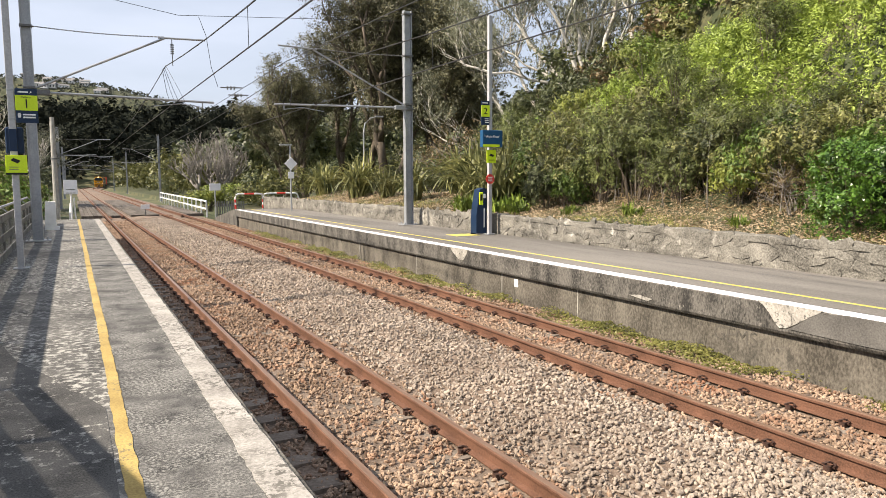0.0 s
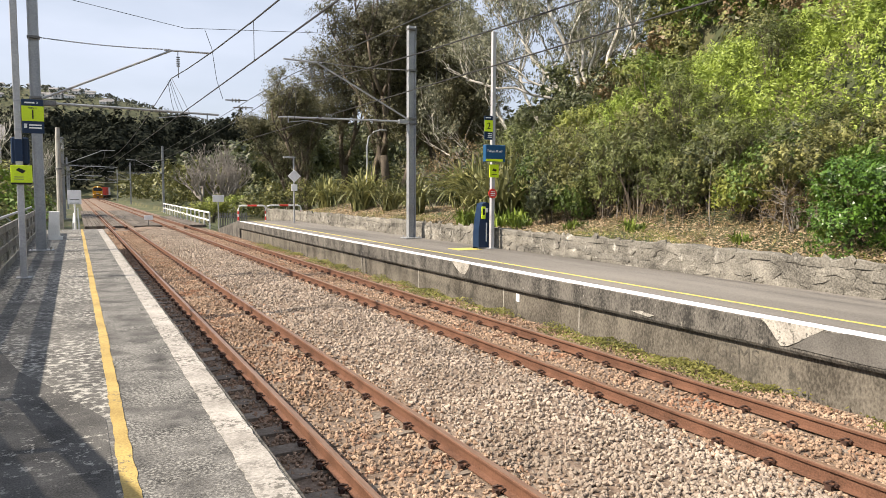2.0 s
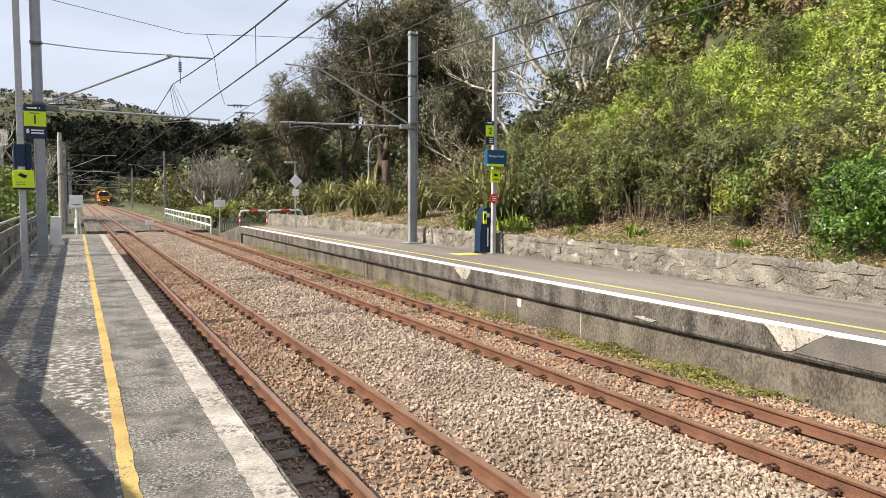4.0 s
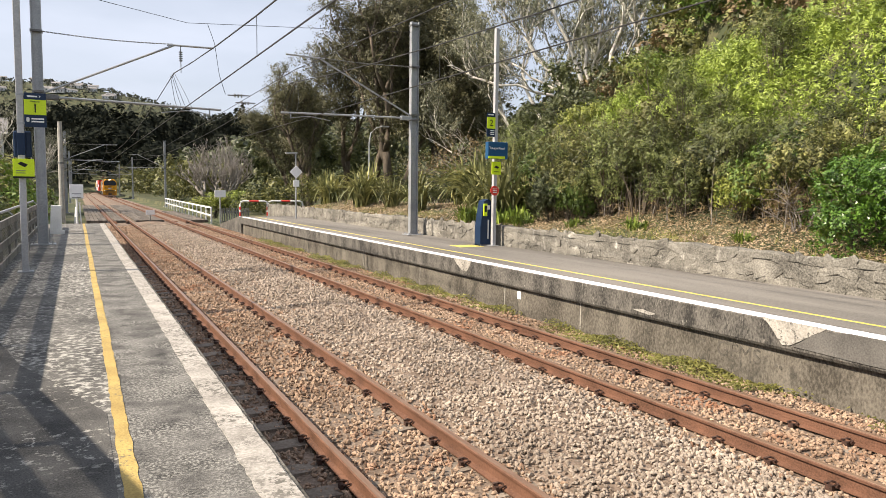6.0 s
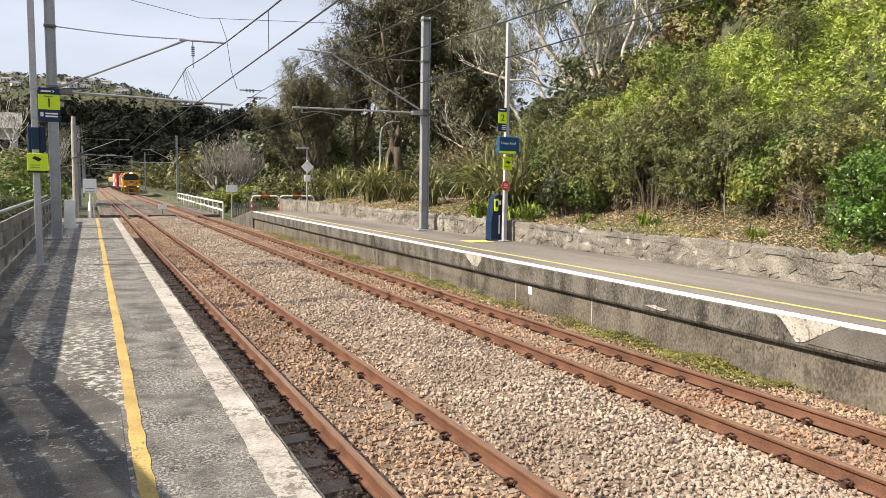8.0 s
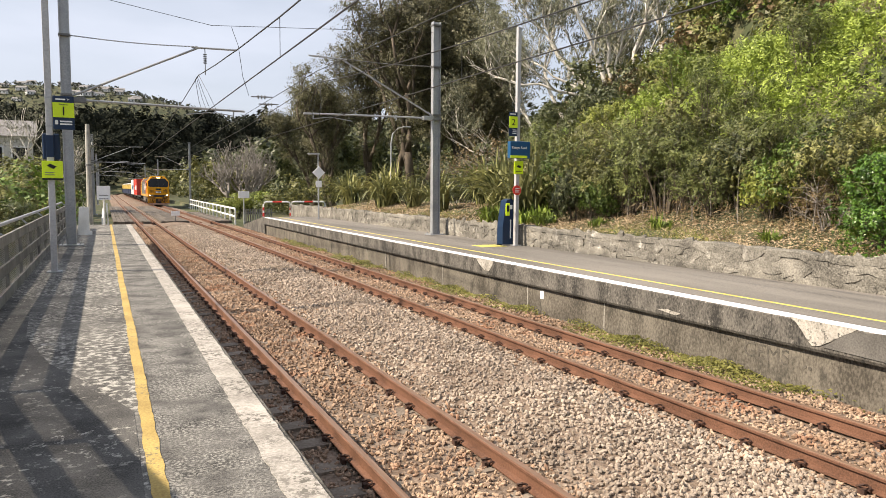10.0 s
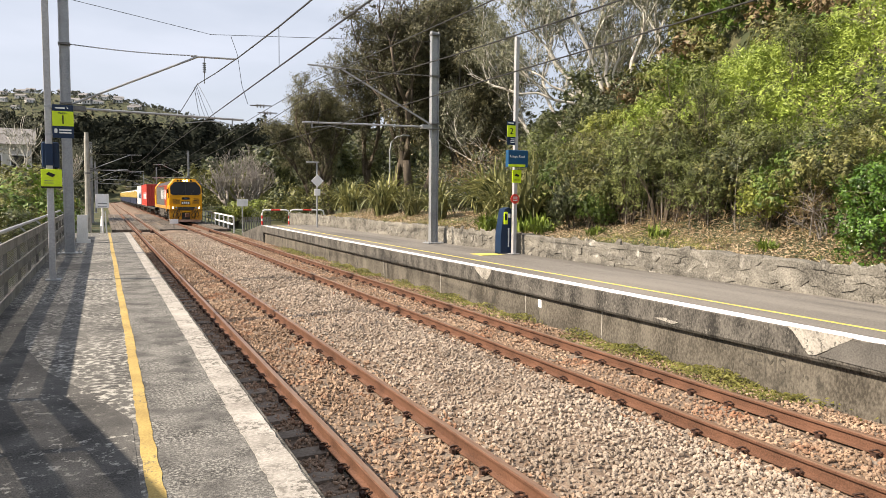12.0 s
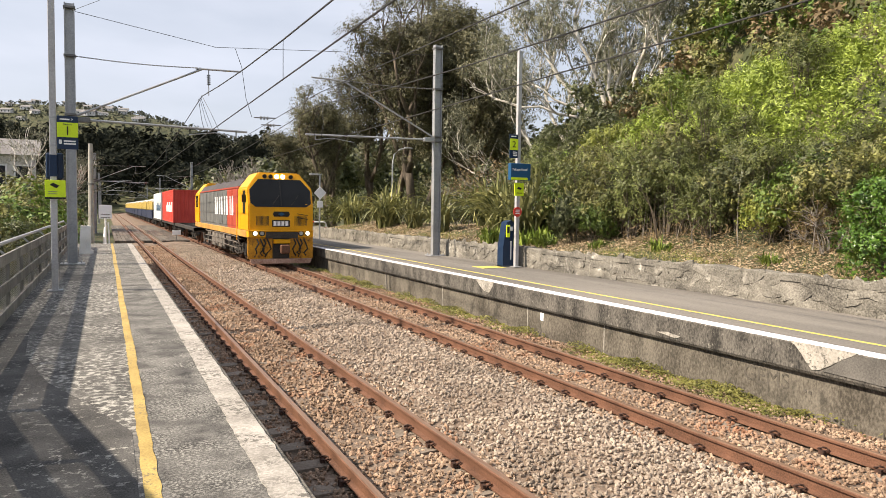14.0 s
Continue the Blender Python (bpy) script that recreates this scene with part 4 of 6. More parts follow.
def sprays(rng, blobs, count, per, length, radius, up=0.35, shell=0.35, low=-0.55):
    """Leafy twigs standing out of a set of blobs (x, y, z, rx, ry, rz): leaf centres and their normals."""
    blobs = np.array(blobs, float)
    area = blobs[:, 3] * blobs[:, 5]
    k = rng.choice(len(blobs), count, p=area / area.sum())
    d = rng.normal(size=(count, 3))
    d /= np.linalg.norm(d, axis=1, keepdims=True)
    d[:, 2] = np.where(d[:, 2] < low, -d[:, 2], d[:, 2])
    c = blobs[k, :3] + d * (1 - shell * rng.random(count))[:, None] * blobs[k, 3:]
    ax = d * 0.8 + rng.normal(0, 0.35, (count, 3)) + np.array([0, 0, up])
    ax /= np.linalg.norm(ax, axis=1, keepdims=True)
    size = rng.uniform(0.55, 1.4, count)
    u = rng.random((count, per))
    off = rng.normal(0, 1, (count, per, 3)) * (radius * size)[:, None, None] * (1.05 - 0.75 * u)[..., None]
    pts = c[:, None, :] + ax[:, None, :] * (u * (length * size)[:, None])[..., None] + off
    nm = d[:, None, :] * 1.0 + off / radius * 0.25 + np.array([0, 0, 0.2])
    return pts.reshape(-1, 3), nm.reshape(-1, 3)


def shrub(name, seed, leaf, w, h, twigs, per, length, width, label, stem="bark", clumps=9, bare=6, spray=0.34, low=0.3):
    """A bush: several stems, bare twigs, and a crown of leafy twigs in uneven lobes."""
    r = np.random.default_rng(seed)
    t = thing(name, label, "shrub")
    bl = []
    st = bmesh.new()
    for i in range(clumps):
        a, q = r.uniform(0, 6.28), math.sqrt(r.random()) * w * 0.40
        z = h * r.uniform(low, 0.80) * (1 - 0.25 * q / (w * 0.40))
        rad = w * r.uniform(0.12, 0.25)
        bl.append((q * math.cos(a), q * math.sin(a), z, rad, rad, min(rad, h - z) * r.uniform(0.7, 1.1)))
        p = Vector(bl[-1][:3])
        tube([(p.x * 0.2, p.y * 0.2, -0.3), (p.x * 0.5 + r.normal() * 0.08, p.y * 0.5 + r.normal() * 0.08, p.z * 0.5), tuple(p)], 0.026, 5, st, 0.009)
        for _ in range(bare):
            e = p + Vector((r.normal(), r.normal(), abs(r.normal()) * 0.9)) * rad * 0.95
            mid = p.lerp(e, 0.5) + Vector((r.normal(), r.normal(), r.normal())) * 0.06
            tube([tuple(p * 0.9), tuple(mid), tuple(e)], 0.009, 3, st, 0.003)
    part("branchwork", st, stem, t, "woody branching stems")
    c, d = sprays(r, bl, twigs, per, spray, spray * 0.24)
    part("crown", leaf_mesh("crown", leaves(r, c, d, length, width), L[leaf]), None, t)
    return t


def limb(bm, r, p, d, length, rad, depth, tips, twist=0.35, shrink=0.72, split=3, up=0.12, sides=7):
    """One limb and the limbs that grow from it; its ends go into tips."""
    pts = [p.copy()]
    q = p.copy()
    dd = d.copy()
    for _ in range(4):
        dd = (dd + Vector((r.uniform(-1, 1), r.uniform(-1, 1), r.uniform(-0.6, 0.8) + up)) * twist * 0.45).normalized()
        q = q + dd * length / 4
        pts.append(q.copy())
    tube(pts, rad, max(4, sides), bm, rad * 0.62)
    if depth == 0:
        tips.append((q, dd))
        return
    for i in range(split):
        w = Vector((r.uniform(-1, 1), r.uniform(-1, 1), r.uniform(-0.25, 0.9))).normalized()
        at = pts[-1] if i < 2 else pts[r.choice((2, 3))]
        limb(bm, r, at, (dd + w * 0.85).normalized(), length * shrink * r.uniform(0.8, 1.15), rad * 0.58, depth - 1, tips, twist, shrink, split, up, sides - 1)
    tips.append((pts[2], dd))


def tree(name, seed, label, bark, leaf, height, rad, depth, split, twigs, per, blob, length, width, up=0.12, lean=(0, 0), droop=0.0, twist=0.35, first=0.3, spray=1.0, flat=0.5, shell=0.8):
    """A tapered trunk with branching limbs and a broken crown of leafy sprays at their ends."""
    r = random.Random(seed)
    g = np.random.default_rng(seed)
    t = thing(name, label, "tree")
    bm = bmesh.new()
    tips = []
    limb(bm, r, Vector((0, 0, -0.5)), Vector((lean[0], lean[1], 1)).normalized(), height * first, rad, depth, tips, twist, 0.78, split, up, 9)
    part("trunk", bm, bark, t, "branching trunk and limbs", smooth=True)
    if twigs:
        bl = [(p.x, p.y, p.z, blob * r.uniform(0.5, 1.3), blob * r.uniform(0.5, 1.3), blob * flat * r.uniform(0.6, 1.3)) for p, _ in tips]
        c, d = sprays(g, bl, twigs, per, spray, spray * 0.25, 0.25, shell)
        part("crown", leaf_mesh("crown", leaves(g, c, d, length, width, droop), L[leaf]), None, t)
    return t


def spread_gum(name, seed, label, arms, twigs, per):
    """A many-limbed gum: pale sinuous limbs fanning from one foot, thin hanging leaves at their ends.
    arms: (sideways, rise, depth, thickness) of each main limb, in metres, across the slope."""
    r = random.Random(seed)
    g = np.random.default_rng(seed)
    t = thing(name, label, "tree")
    bm = bmesh.new()
    tips = []
    for sx, rise, dep, rad in arms:
        pts = []
        bow = r.uniform(-0.9, 0.9)
        for k in range(7):
            q = k / 6
            pts.append(Vector((sx * q ** 0.85 + bow * math.sin(math.pi * q) * 0.45 + r.uniform(-0.16, 0.16), dep * q + r.uniform(-0.15, 0.15), rise * q ** 1.15 + 0.3 * math.sin(math.pi * q) + r.uniform(-0.12, 0.12) - (0.6 if k == 0 else 0))))
        tube(pts, rad, 8, bm, rad * 0.5)
        for k in (3, 5, 6, 6):
            d = (pts[k] - pts[k - 1]).normalized() + Vector((r.uniform(-0.9, 0.9), r.uniform(-0.7, 0.7), r.uniform(-0.1, 0.9))) * 0.8
            limb(bm, r, pts[k], d.normalized(), r.uniform(1.3, 2.6), rad * (0.45 if k < 6 else 0.5), 2, tips, 0.6, 0.7, 3, 0.12, 5)
    part("trunk", bm, "bark_pale", t, "pale smooth branching limbs", smooth=True)
    bl = [(p.x, p.y, p.z, r.uniform(0.4, 0.95), r.uniform(0.4, 0.95), r.uniform(0.3, 0.6)) for p, _ in tips if p.z > 2.2 + 0.12 * abs(p.x)]
    c, d = sprays(g, bl, twigs, per, 0.55, 0.16, -0.3, 0.9)
    part("crown", leaf_mesh("crown", leaves(g, c, d, 0.22, 0.05, 1.0), L["gum"]), None, t)
    return t


def flax(seed, label, leaf="flax", count=150, low=1.1, high=2.4, slim=1.0):
    """A clump of long sword leaves arching outward, some folded over."""
    r = random.Random(seed)
    t = thing("flax_bush", label, "flax", group="flax bushes")
    v, f = [], []
    for i in range(count):
        a = r.uniform(0, 6.28)
        l = r.uniform(low, high)
        lean_ = r.uniform(0.05, 1.0)
        w = r.uniform(0.036, 0.07) * slim
        fold = r.uniform(0.5, 1.0) if r.random() < 0.35 else 0.0
        side = Vector((-math.sin(a), math.cos(a), 0))
        out = Vector((math.cos(a), math.sin(a), 0))
        foot = Vector((r.uniform(-0.3, 0.3), r.uniform(-0.3, 0.3), 0))
        o = len(v)
        for k in range(7):
            q = k / 6
            drop = fold * max(0, q - 0.55) ** 1.3 * l * 1.6
            p = foot + out * (0.05 + l * lean_ * q * (0.35 + 0.5 * q)) + Vector((0, 0, l * q * (1.05 - 0.62 * lean_ * q * q) - 0.05 - drop))
            ww = w * (0.75 + 0.6 * q) * (1 - 0.95 * q ** 3)
            v += [p - side * ww, p + Vector((0, 0, -0.02)), p + side * ww]
        for k in range(6):
            for m in (0, 1):
                b = o + k * 3 + m
                f.append((b, b + 1, b + 4, b + 3))
    part("leaves", raw("leaves", v, f, L[leaf]), None, t, "long sword-shaped leaves")
    return t


def put(ob, x, y, s=1.0, rz=0.0, dz=0.0, sz=None):
    """Set a built plant, or a copy of it, on the ground."""
    m = pose(x, y, float(ground_z(x, y)) + dz, 0, 0, rz)
    if not ob.get("set"):
        ob["set"] = 1
        ob.matrix_basis = m
        ob.scale = (s, s, sz or s)
        return ob
    ob2 = copy_thing(ob, m)
    ob2.scale = (s, s, sz or s)
    return ob2


SHRUBS = [
    shrub("shrub", 1, "green", 3.0, 3.0, 400, 18, 0.12, 0.06, "dense green broad-leaved shrub on the bank", clumps=14, bare=2, spray=0.3),
    shrub("shrub", 2, "olive", 3.2, 3.2, 460, 18, 0.11, 0.045, "olive green small-leaved shrub on the bank", clumps=18, bare=2, spray=0.32),
    shrub("shrub", 3, "lime", 2.6, 2.4, 340, 18, 0.11, 0.05, "bright green leafy shrub on the bank", bare=1),
    shrub("shrub", 4, "sage", 2.2, 3.8, 300, 16, 0.12, 0.034, "tall thin sage-green shrub with bare stems", "bark", clumps=16, bare=4, spray=0.45, low=0.3),
    shrub("shrub", 5, "yellow", 2.2, 2.2, 330, 18, 0.11, 0.055, "yellow-green shrub catching the sun", clumps=12, bare=1),
    shrub("shrub", 6, "dry", 2.4, 2.2, 160, 12, 0.08, 0.03, "brown half-dead scrub with bare twigs", "bark_grey", clumps=12, bare=9),
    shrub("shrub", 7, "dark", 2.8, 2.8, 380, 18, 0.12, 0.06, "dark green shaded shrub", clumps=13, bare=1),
    shrub("shrub", 8, "sage", 2.6, 3.4, 380, 16, 0.10, 0.04, "dull sage-green shrub with thin twigs", "bark", clumps=18, bare=4, spray=0.36, low=0.2),
]

FARS = [
    shrub("shrub", 21, "olive", 3.2, 3.2, 190, 11, 0.19, 0.08, "olive green shrub among the hillside scrub", clumps=11, bare=1, spray=0.42),
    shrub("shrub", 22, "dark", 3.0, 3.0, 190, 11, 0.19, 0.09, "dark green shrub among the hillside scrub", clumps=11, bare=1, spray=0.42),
    shrub("shrub", 23, "green", 3.0, 2.8, 190, 11, 0.19, 0.09, "green shrub among the hillside scrub", clumps=11, bare=1, spray=0.42),
    shrub("shrub", 24, "dry", 2.6, 3.4, 110, 8, 0.13, 0.05, "leafless grey-brown scrub on the hillside", "bark_grey", clumps=12, bare=7, spray=0.6),
]


MASS = {"olive": [], "dark": [], "green": [], "dry": []}


def scrub_mass(kind, label):
    """The scrub that cannot be told apart bush by bush, of one leaf, in one mesh."""
    q = np.random.default_rng(len(kind) + len(MASS[kind]))
    out = []
    for x, y, s in MASS[kind]:
        z = float(ground_z(x, y))
        bl = []
        for _ in range(8):
            a, d = q.uniform(0, 6.28), 1.2 * s * math.sqrt(q.random())
            rad = s * q.uniform(0.4, 0.8)
            bl.append((x + d * math.cos(a), y + d * math.sin(a), z + s * q.uniform(0.3, 2.3) * (1 - 0.3 * d / (1.2 * s)), rad, rad, rad * 0.8))
        c, d = sprays(q, bl, 74, 11, 0.5 * s, 0.12 * s)
        out.append(leaves(q, c, d, 0.25 * s ** 0.7, 0.115 * s ** 0.7))
    tagged(new("hillside_scrub", leaf_mesh("hillside_scrub", np.concatenate(out), L[kind])), label, "scrub", kind="stuff")


def sow(k, x, y, s):
    MASS[("olive", "dark", "green", "dry")[k]].append((x, y, s))


def plant_bank():
    r = random.Random(21)
    # the front row on the bank, then rows going up the slope
    for y0, y1, x0, x1, step, sizes in ((5, 19, 13.3, 14.0, 0.85, (0.62, 0.82)), (3, 15, 13.9, 15.0, 1.0, (0.5, 0.66)), (15, 23, 13.9, 15.2, 0.9, (0.7, 0.95)), (13, 27, 15.2, 17.0, 1.3, (0.5, 0.75)), (8, 27, 17.0, 20.5, 3.0, (0.3, 0.5)),
                                        (5, 30, 20.2, 22.5, 1.0, (0.5, 0.8)), (6, 30, 21, 25, 1.5, (0.7, 1.1)), (4, 36, 25, 30, 1.5, (0.9, 1.4)), (4, 40, 30, 36, 1.7, (1.1, 1.7)), (4, 48, 36, 46, 2.0, (1.3, 2.2))):
        y = y0
        while y < y1:
            x = r.uniform(x0, x1)
            if x0 < 13.5:
                k = r.choice((7, 3, 1, 0, 7, 5, 1, 3)) if y > 9 else r.choice((1, 7, 0))
            elif x0 < 15:
                k = r.choice((1, 7, 3, 1, 6, 4, 7, 1)) if y > 9 else r.choice((1, 7, 1, 0))
            elif x0 < 16:
                k = r.choice((1, 7, 2, 1, 5, 3)) if y < 19 else r.choice((1, 4, 6, 1, 2))
            elif x0 < 20:
                k = r.choice((2, 2, 1, 2, 5)) if y < 22 else r.choice((1, 4, 6, 0))
            else:
                k = r.choice((0, 1, 1, 2, 3)) if x0 < 30 else r.choice((1, 1, 0, 2))
            s = r.uniform(*sizes)
            if x0 > 20:
                sow(k, x, y, s)
            else:
                put(SHRUBS[k], x, y, s, r.uniform(0, 360), -0.15, s * r.uniform(0.85, 1.15))
            y += step * r.uniform(0.6, 1.3)
    for i in range(130):
        x, y = (r.uniform(20, 34), r.uniform(15, 37)) if i < 90 else (r.uniform(24, 31), 0)
        y = y or x / r.uniform(0.95, 1.25)
        sow(r.choice((1, 1, 0, 2, 3, 0)), x, y, r.uniform(0.6, 1.05))
    # plants that stand out one by one along the foot of the bank
    for k, x, y, s, sz in ((6, 12.55, 17.1, 0.5, 0.62), (0, 12.7, 16.4, 0.42, 0.5), (3, 13.3, 15.6, 0.75, 0.82), (3, 13.5, 14.5, 0.8, 0.8), (4, 13.5, 11.0, 0.62, 0.62), (5, 13.1, 9.4, 0.7, 0.6), (1, 13.4, 8.6, 0.8, 0.85),
                           (4, 17.2, 21.5, 0.9, 0.9), (6, 18.6, 23.4, 1.1, 1.1), (2, 17.4, 18.0, 1.0, 1.0), (6, 15.8, 23.5, 0.9, 0.85), (1, 14.4, 22.6, 0.9, 0.8), (1, 13.9, 20.6, 0.8, 0.75), (7, 16.0, 25.5, 1.0, 0.9)):
        put(SHRUBS[k], x, y, s, r.uniform(0, 360), -0.1, sz)
    for x, y, w in ((14.2, 12.2, 0.7), (14.3, 9.9, 0.7), (14.1, 16.2, 0.75), (14.0, 18.6, 0.7), (14.4, 7.9, 0.7)):
        put(SHRUBS[6], x, y, w, r.uniform(0, 360), -0.1, w)
    # scrub between the bank and the far trees
    for i in range(84):
        x, y = r.uniform(14.5, 36), r.uniform(24, 64)
        if 0.33 < x / y < 0.45 or (x < 17 and y > 30):
            continue
        put(FARS[r.choice((1, 1, 0, 2, 3))], x, y, r.uniform(0.6, 1.1), r.uniform(0, 360), -0.1)
    # beyond the fence
    for i in range(46):
        x, y = r.uniform(-9, -2.9), r.uniform(9, 70)
        put((SHRUBS[r.choice((0, 6, 1, 0, 6))] if y < 34 else FARS[r.choice((0, 1, 2))]), x, y, r.uniform(0.85, 1.25), r.uniform(0, 360), -0.1)
    for i in range(30):
        x, y = r.uniform(12, 20), r.uniform(58, 130)
        if 0.12 < x / y < 0.20:
            continue
        sow(r.choice((0, 1, 0)), x, y, r.uniform(0.9, 1.4))
    for i in range(44):
        x, y = r.uniform(-12, -3.2), r.uniform(38, 122)
        sow(r.choice((0, 1, 2, 3)), x, y, r.uniform(1.0, 1.7))
    for x, y, s in ((-5.2, 50, 1.6), (-4.2, 56, 1.7), (-6.2, 60, 2.1), (-3.9, 44, 1.3), (-6.8, 54, 1.9)):
        put(FARS[r.choice((0, 1, 2))], x, y, s, r.uniform(0, 360), -0.1)
    for i in range(34):
        x, y = r.uniform(25, 62), r.uniform(58, 104)
        sow(r.choice((0, 1, 1)), x, y, r.uniform(1.5, 2.4))
    put(SHRUBS[4], -1.95, 37, 0.6, 0)
    put(SHRUBS[4], 10.9, 66, 1.7, 40, 0, 1.1)
    put(SHRUBS[2], 12.6, 68, 1.6, 140, 0, 1.0)


plant_bank()
scrub_mass("olive", "olive green scrub covering the hillside")
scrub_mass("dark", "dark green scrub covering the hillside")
scrub_mass("green", "green leafy scrub covering the hillside")
scrub_mass("dry", "grey-brown leafless scrub on the hillside")

r = random.Random(4)
FLAX = flax(3, "large flax clump with long arching olive leaves")
FLAX2 = flax(9, "large flax clump with long arching olive leaves")
FLAX3 = flax(14, "pale sunlit flax clump with yellowed leaves", "flax_pale")
for i, (x, y, s) in enumerate(((12.1, 19.2, 0.95), (12.3, 20.6, 1.1), (13.0, 20.0, 1.15), (13.1, 22.2, 1.2), (12.3, 26.0, 0.85), (12.7, 29.6, 0.8), (12.4, 32.6, 1.0), (13.1, 33.4, 1.05), (12.5, 38.2, 0.95), (13.3, 39.4, 0.9), (14.0, 25.2, 1.0))):
    put(FLAX3 if 30 < y < 42 and i % 2 else (FLAX, FLAX2)[i % 2], x, y, s, r.uniform(0, 360))
LILY = flax(21, "low clump of bright green strap leaves behind the wall", "lily", 60, 0.35, 0.75, 0.7)
for i in range(8):
    put(LILY, 11.6 + r.uniform(0, 0.4), 17.6 + i * 0.5 + r.uniform(-0.15, 0.15), r.uniform(0.8, 1.2), r.uniform(0, 360))
for x, y, s in ((12.2, 13.2, 0.7), (11.9, 9.8, 0.5), (12.6, 8.3, 0.7), (12.0, 15.4, 0.6)):
    put(LILY, x, y, s, r.uniform(0, 360))

# slope cover: tufts of leafy creeper over the sunny bank, leaf litter and dry grass at its foot
g = np.random.default_rng(8)
n = 9000
cx, cy = g.uniform(14.6, 20.4, n), g.uniform(1, 25, n)
lump = 0.35 + 0.3 * np.sin(cx * 1.9) * np.sin(cy * 1.4) + 0.25 * np.sin(cx * 4.1 + cy) * np.sin(cy * 3.3)
bl = np.stack([cx, cy, ground_z(cx, cy) + lump, 0.22 + 0 * cx, 0.22 + 0 * cx, 0.18 + 0 * cx], -1)
c, nm = sprays(g, bl, 13000, 17, 0.42, 0.09, 1.0, 0.6)
tagged(new("creeper", leaf_mesh("creeper", leaves(g, c, nm, 0.115, 0.038), L["creeper"])), "bright green creeper covering the sunlit slope", "creeper", kind="stuff")
n = 60000
cx, cy = 11.3 + 3.0 * g.random(n) ** 1.1, g.uniform(2, 42, n)
c = np.stack([cx, cy, ground_z(cx, cy) + g.random(n) ** 2 * 0.07 + 0.01], -1)
tagged(new("leaf_litter", leaf_mesh("leaf_litter", leaves(g, c, np.tile([[0.0, 0.0, 1.0]], (n, 1)), 0.085, 0.028, 0.0, 0.35), L["straw"])), "straw-brown leaf litter and dry grass on the bank above the stone wall", "leaf litter", kind="stuff")
n = 9000
cx, cy = 11.32 + 0.9 * g.random(n) ** 1.6, g.uniform(4, 42, n)
keep = np.sin(cy * 1.1) + np.sin(cy * 0.47 + 2) + g.normal(0, 0.4, n) > 0.3
cx, cy = cx[keep], cy[keep]
c = np.stack([cx, cy, ground_z(cx, cy) + g.random(len(cx)) * 0.12], -1)
tagged(new("bank_grass", leaf_mesh("bank_grass", leaves(g, c, np.tile([[-0.8, 0.2, 0.4]], (len(cx), 1)), 0.15, 0.012, -1.2), L["weed"])), "patches of short green grass on the wall's top", "grass", kind="stuff")
n = 34000
cx, cy = 7.2 + 0.8 * g.random(n) ** 0.55, 3 + 32 * g.random(n) ** 1.3
k = (np.sin(cy * 2.1) + np.sin(cy * 0.83 + 1) + g.normal(0, 0.6, n) + 1.6 * (cx - 7.5)) > 0.15
cx, cy = cx[k], cy[k]
c = np.stack([cx, cy, bed_z(cx) + g.random(len(cx)) * 0.10 * (1 + 0.6 * np.sin(cy * 3.7))], -1)
tagged(new("weeds", leaf_mesh("weeds", leaves(g, c, np.tile([[0, -0.3, 1.0]], (len(cx), 1)), 0.055, 0.03), L["weed"])), "low yellow-green weeds growing along the platform wall", "weeds", kind="stuff")

# trees
gum = spread_gum("gum_tree", 12, "spreading gum tree with pale bare limbs and thin foliage",
                 ((-6.4, 1.6, -0.5, 0.10), (-4.6, 4.6, 0.5, 0.14), (-2.8, 6.2, -0.4, 0.16), (-1.0, 6.8, 0.6, 0.13), (1.6, 6.2, -0.5, 0.16), (3.6, 5.4, 0.4, 0.11), (-5.4, 2.9, 1.2, 0.09), (0.4, 5.2, 1.4, 0.10)), 2300, 14)
put(gum, 27.6, 33.8, 1.0, -39, 0.3)
put(gum, 33.5, 44.0, 1.35, -52, 0.3)
slim = tree("gum_tree", 12, "tall gum tree with pale bare limbs and thin foliage", "bark_pale", "gum", 16, 0.31, 4, 3, 700, 14, 1.4, 0.24, 0.06, lean=(-0.35, -0.1), droop=0.8, twist=0.6, first=0.27)
put(slim, 34.0, 39.5, 1.1, 130)
put(slim, -6.9, 70, 0.72, 200)
put(slim, -9.6, 62, 0.7, 40)
macro = tree("dark_tree", 31, "tall dark evergreen tree with spreading branches", "bark", "pine", 22, 0.55, 4, 3, 2100, 20, 1.5, 0.24, 0.085, up=0.2, twist=0.45, first=0.28, flat=0.42)
macro2 = tree("dark_tree", 44, "tall dark evergreen tree with spreading branches", "bark", "pine", 20, 0.5, 4, 3, 2100, 20, 1.6, 0.24, 0.085, up=0.2, twist=0.5, first=0.26, flat=0.42)
for i, (x, y, s) in enumerate(((24.4, 57, 0.93), (27.0, 60, 1.12), (25.5, 66, 1.0), (28, 52, 0.95), (31, 58, 1.1), (22.0, 80, 0.75), (28, 80, 0.95), (33, 67, 1.1), (20.3, 70, 0.62), (36.5, 64, 0.95), (18.8, 62, 0.6))):
    put((macro, macro2)[i % 2], x, y, s, 67 * i)
bare = tree("bare_tree", 7, "leafless grey deciduous tree with fine twigs", "bark_grey", "dry", 8.5, 0.3, 5, 3, 0, 0, 1, 0.1, 0.1, up=0.25, twist=0.5, first=0.24)
put(bare, 12.2, 76, 1.05, 0)
put(bare, 15.0, 84, 1.2, 120)
put(bare, 17.0, 92, 1.1, 200)
put(bare, 13.6, 79, 1.05, 70)
put(bare, 14.4, 77, 0.95, 260)


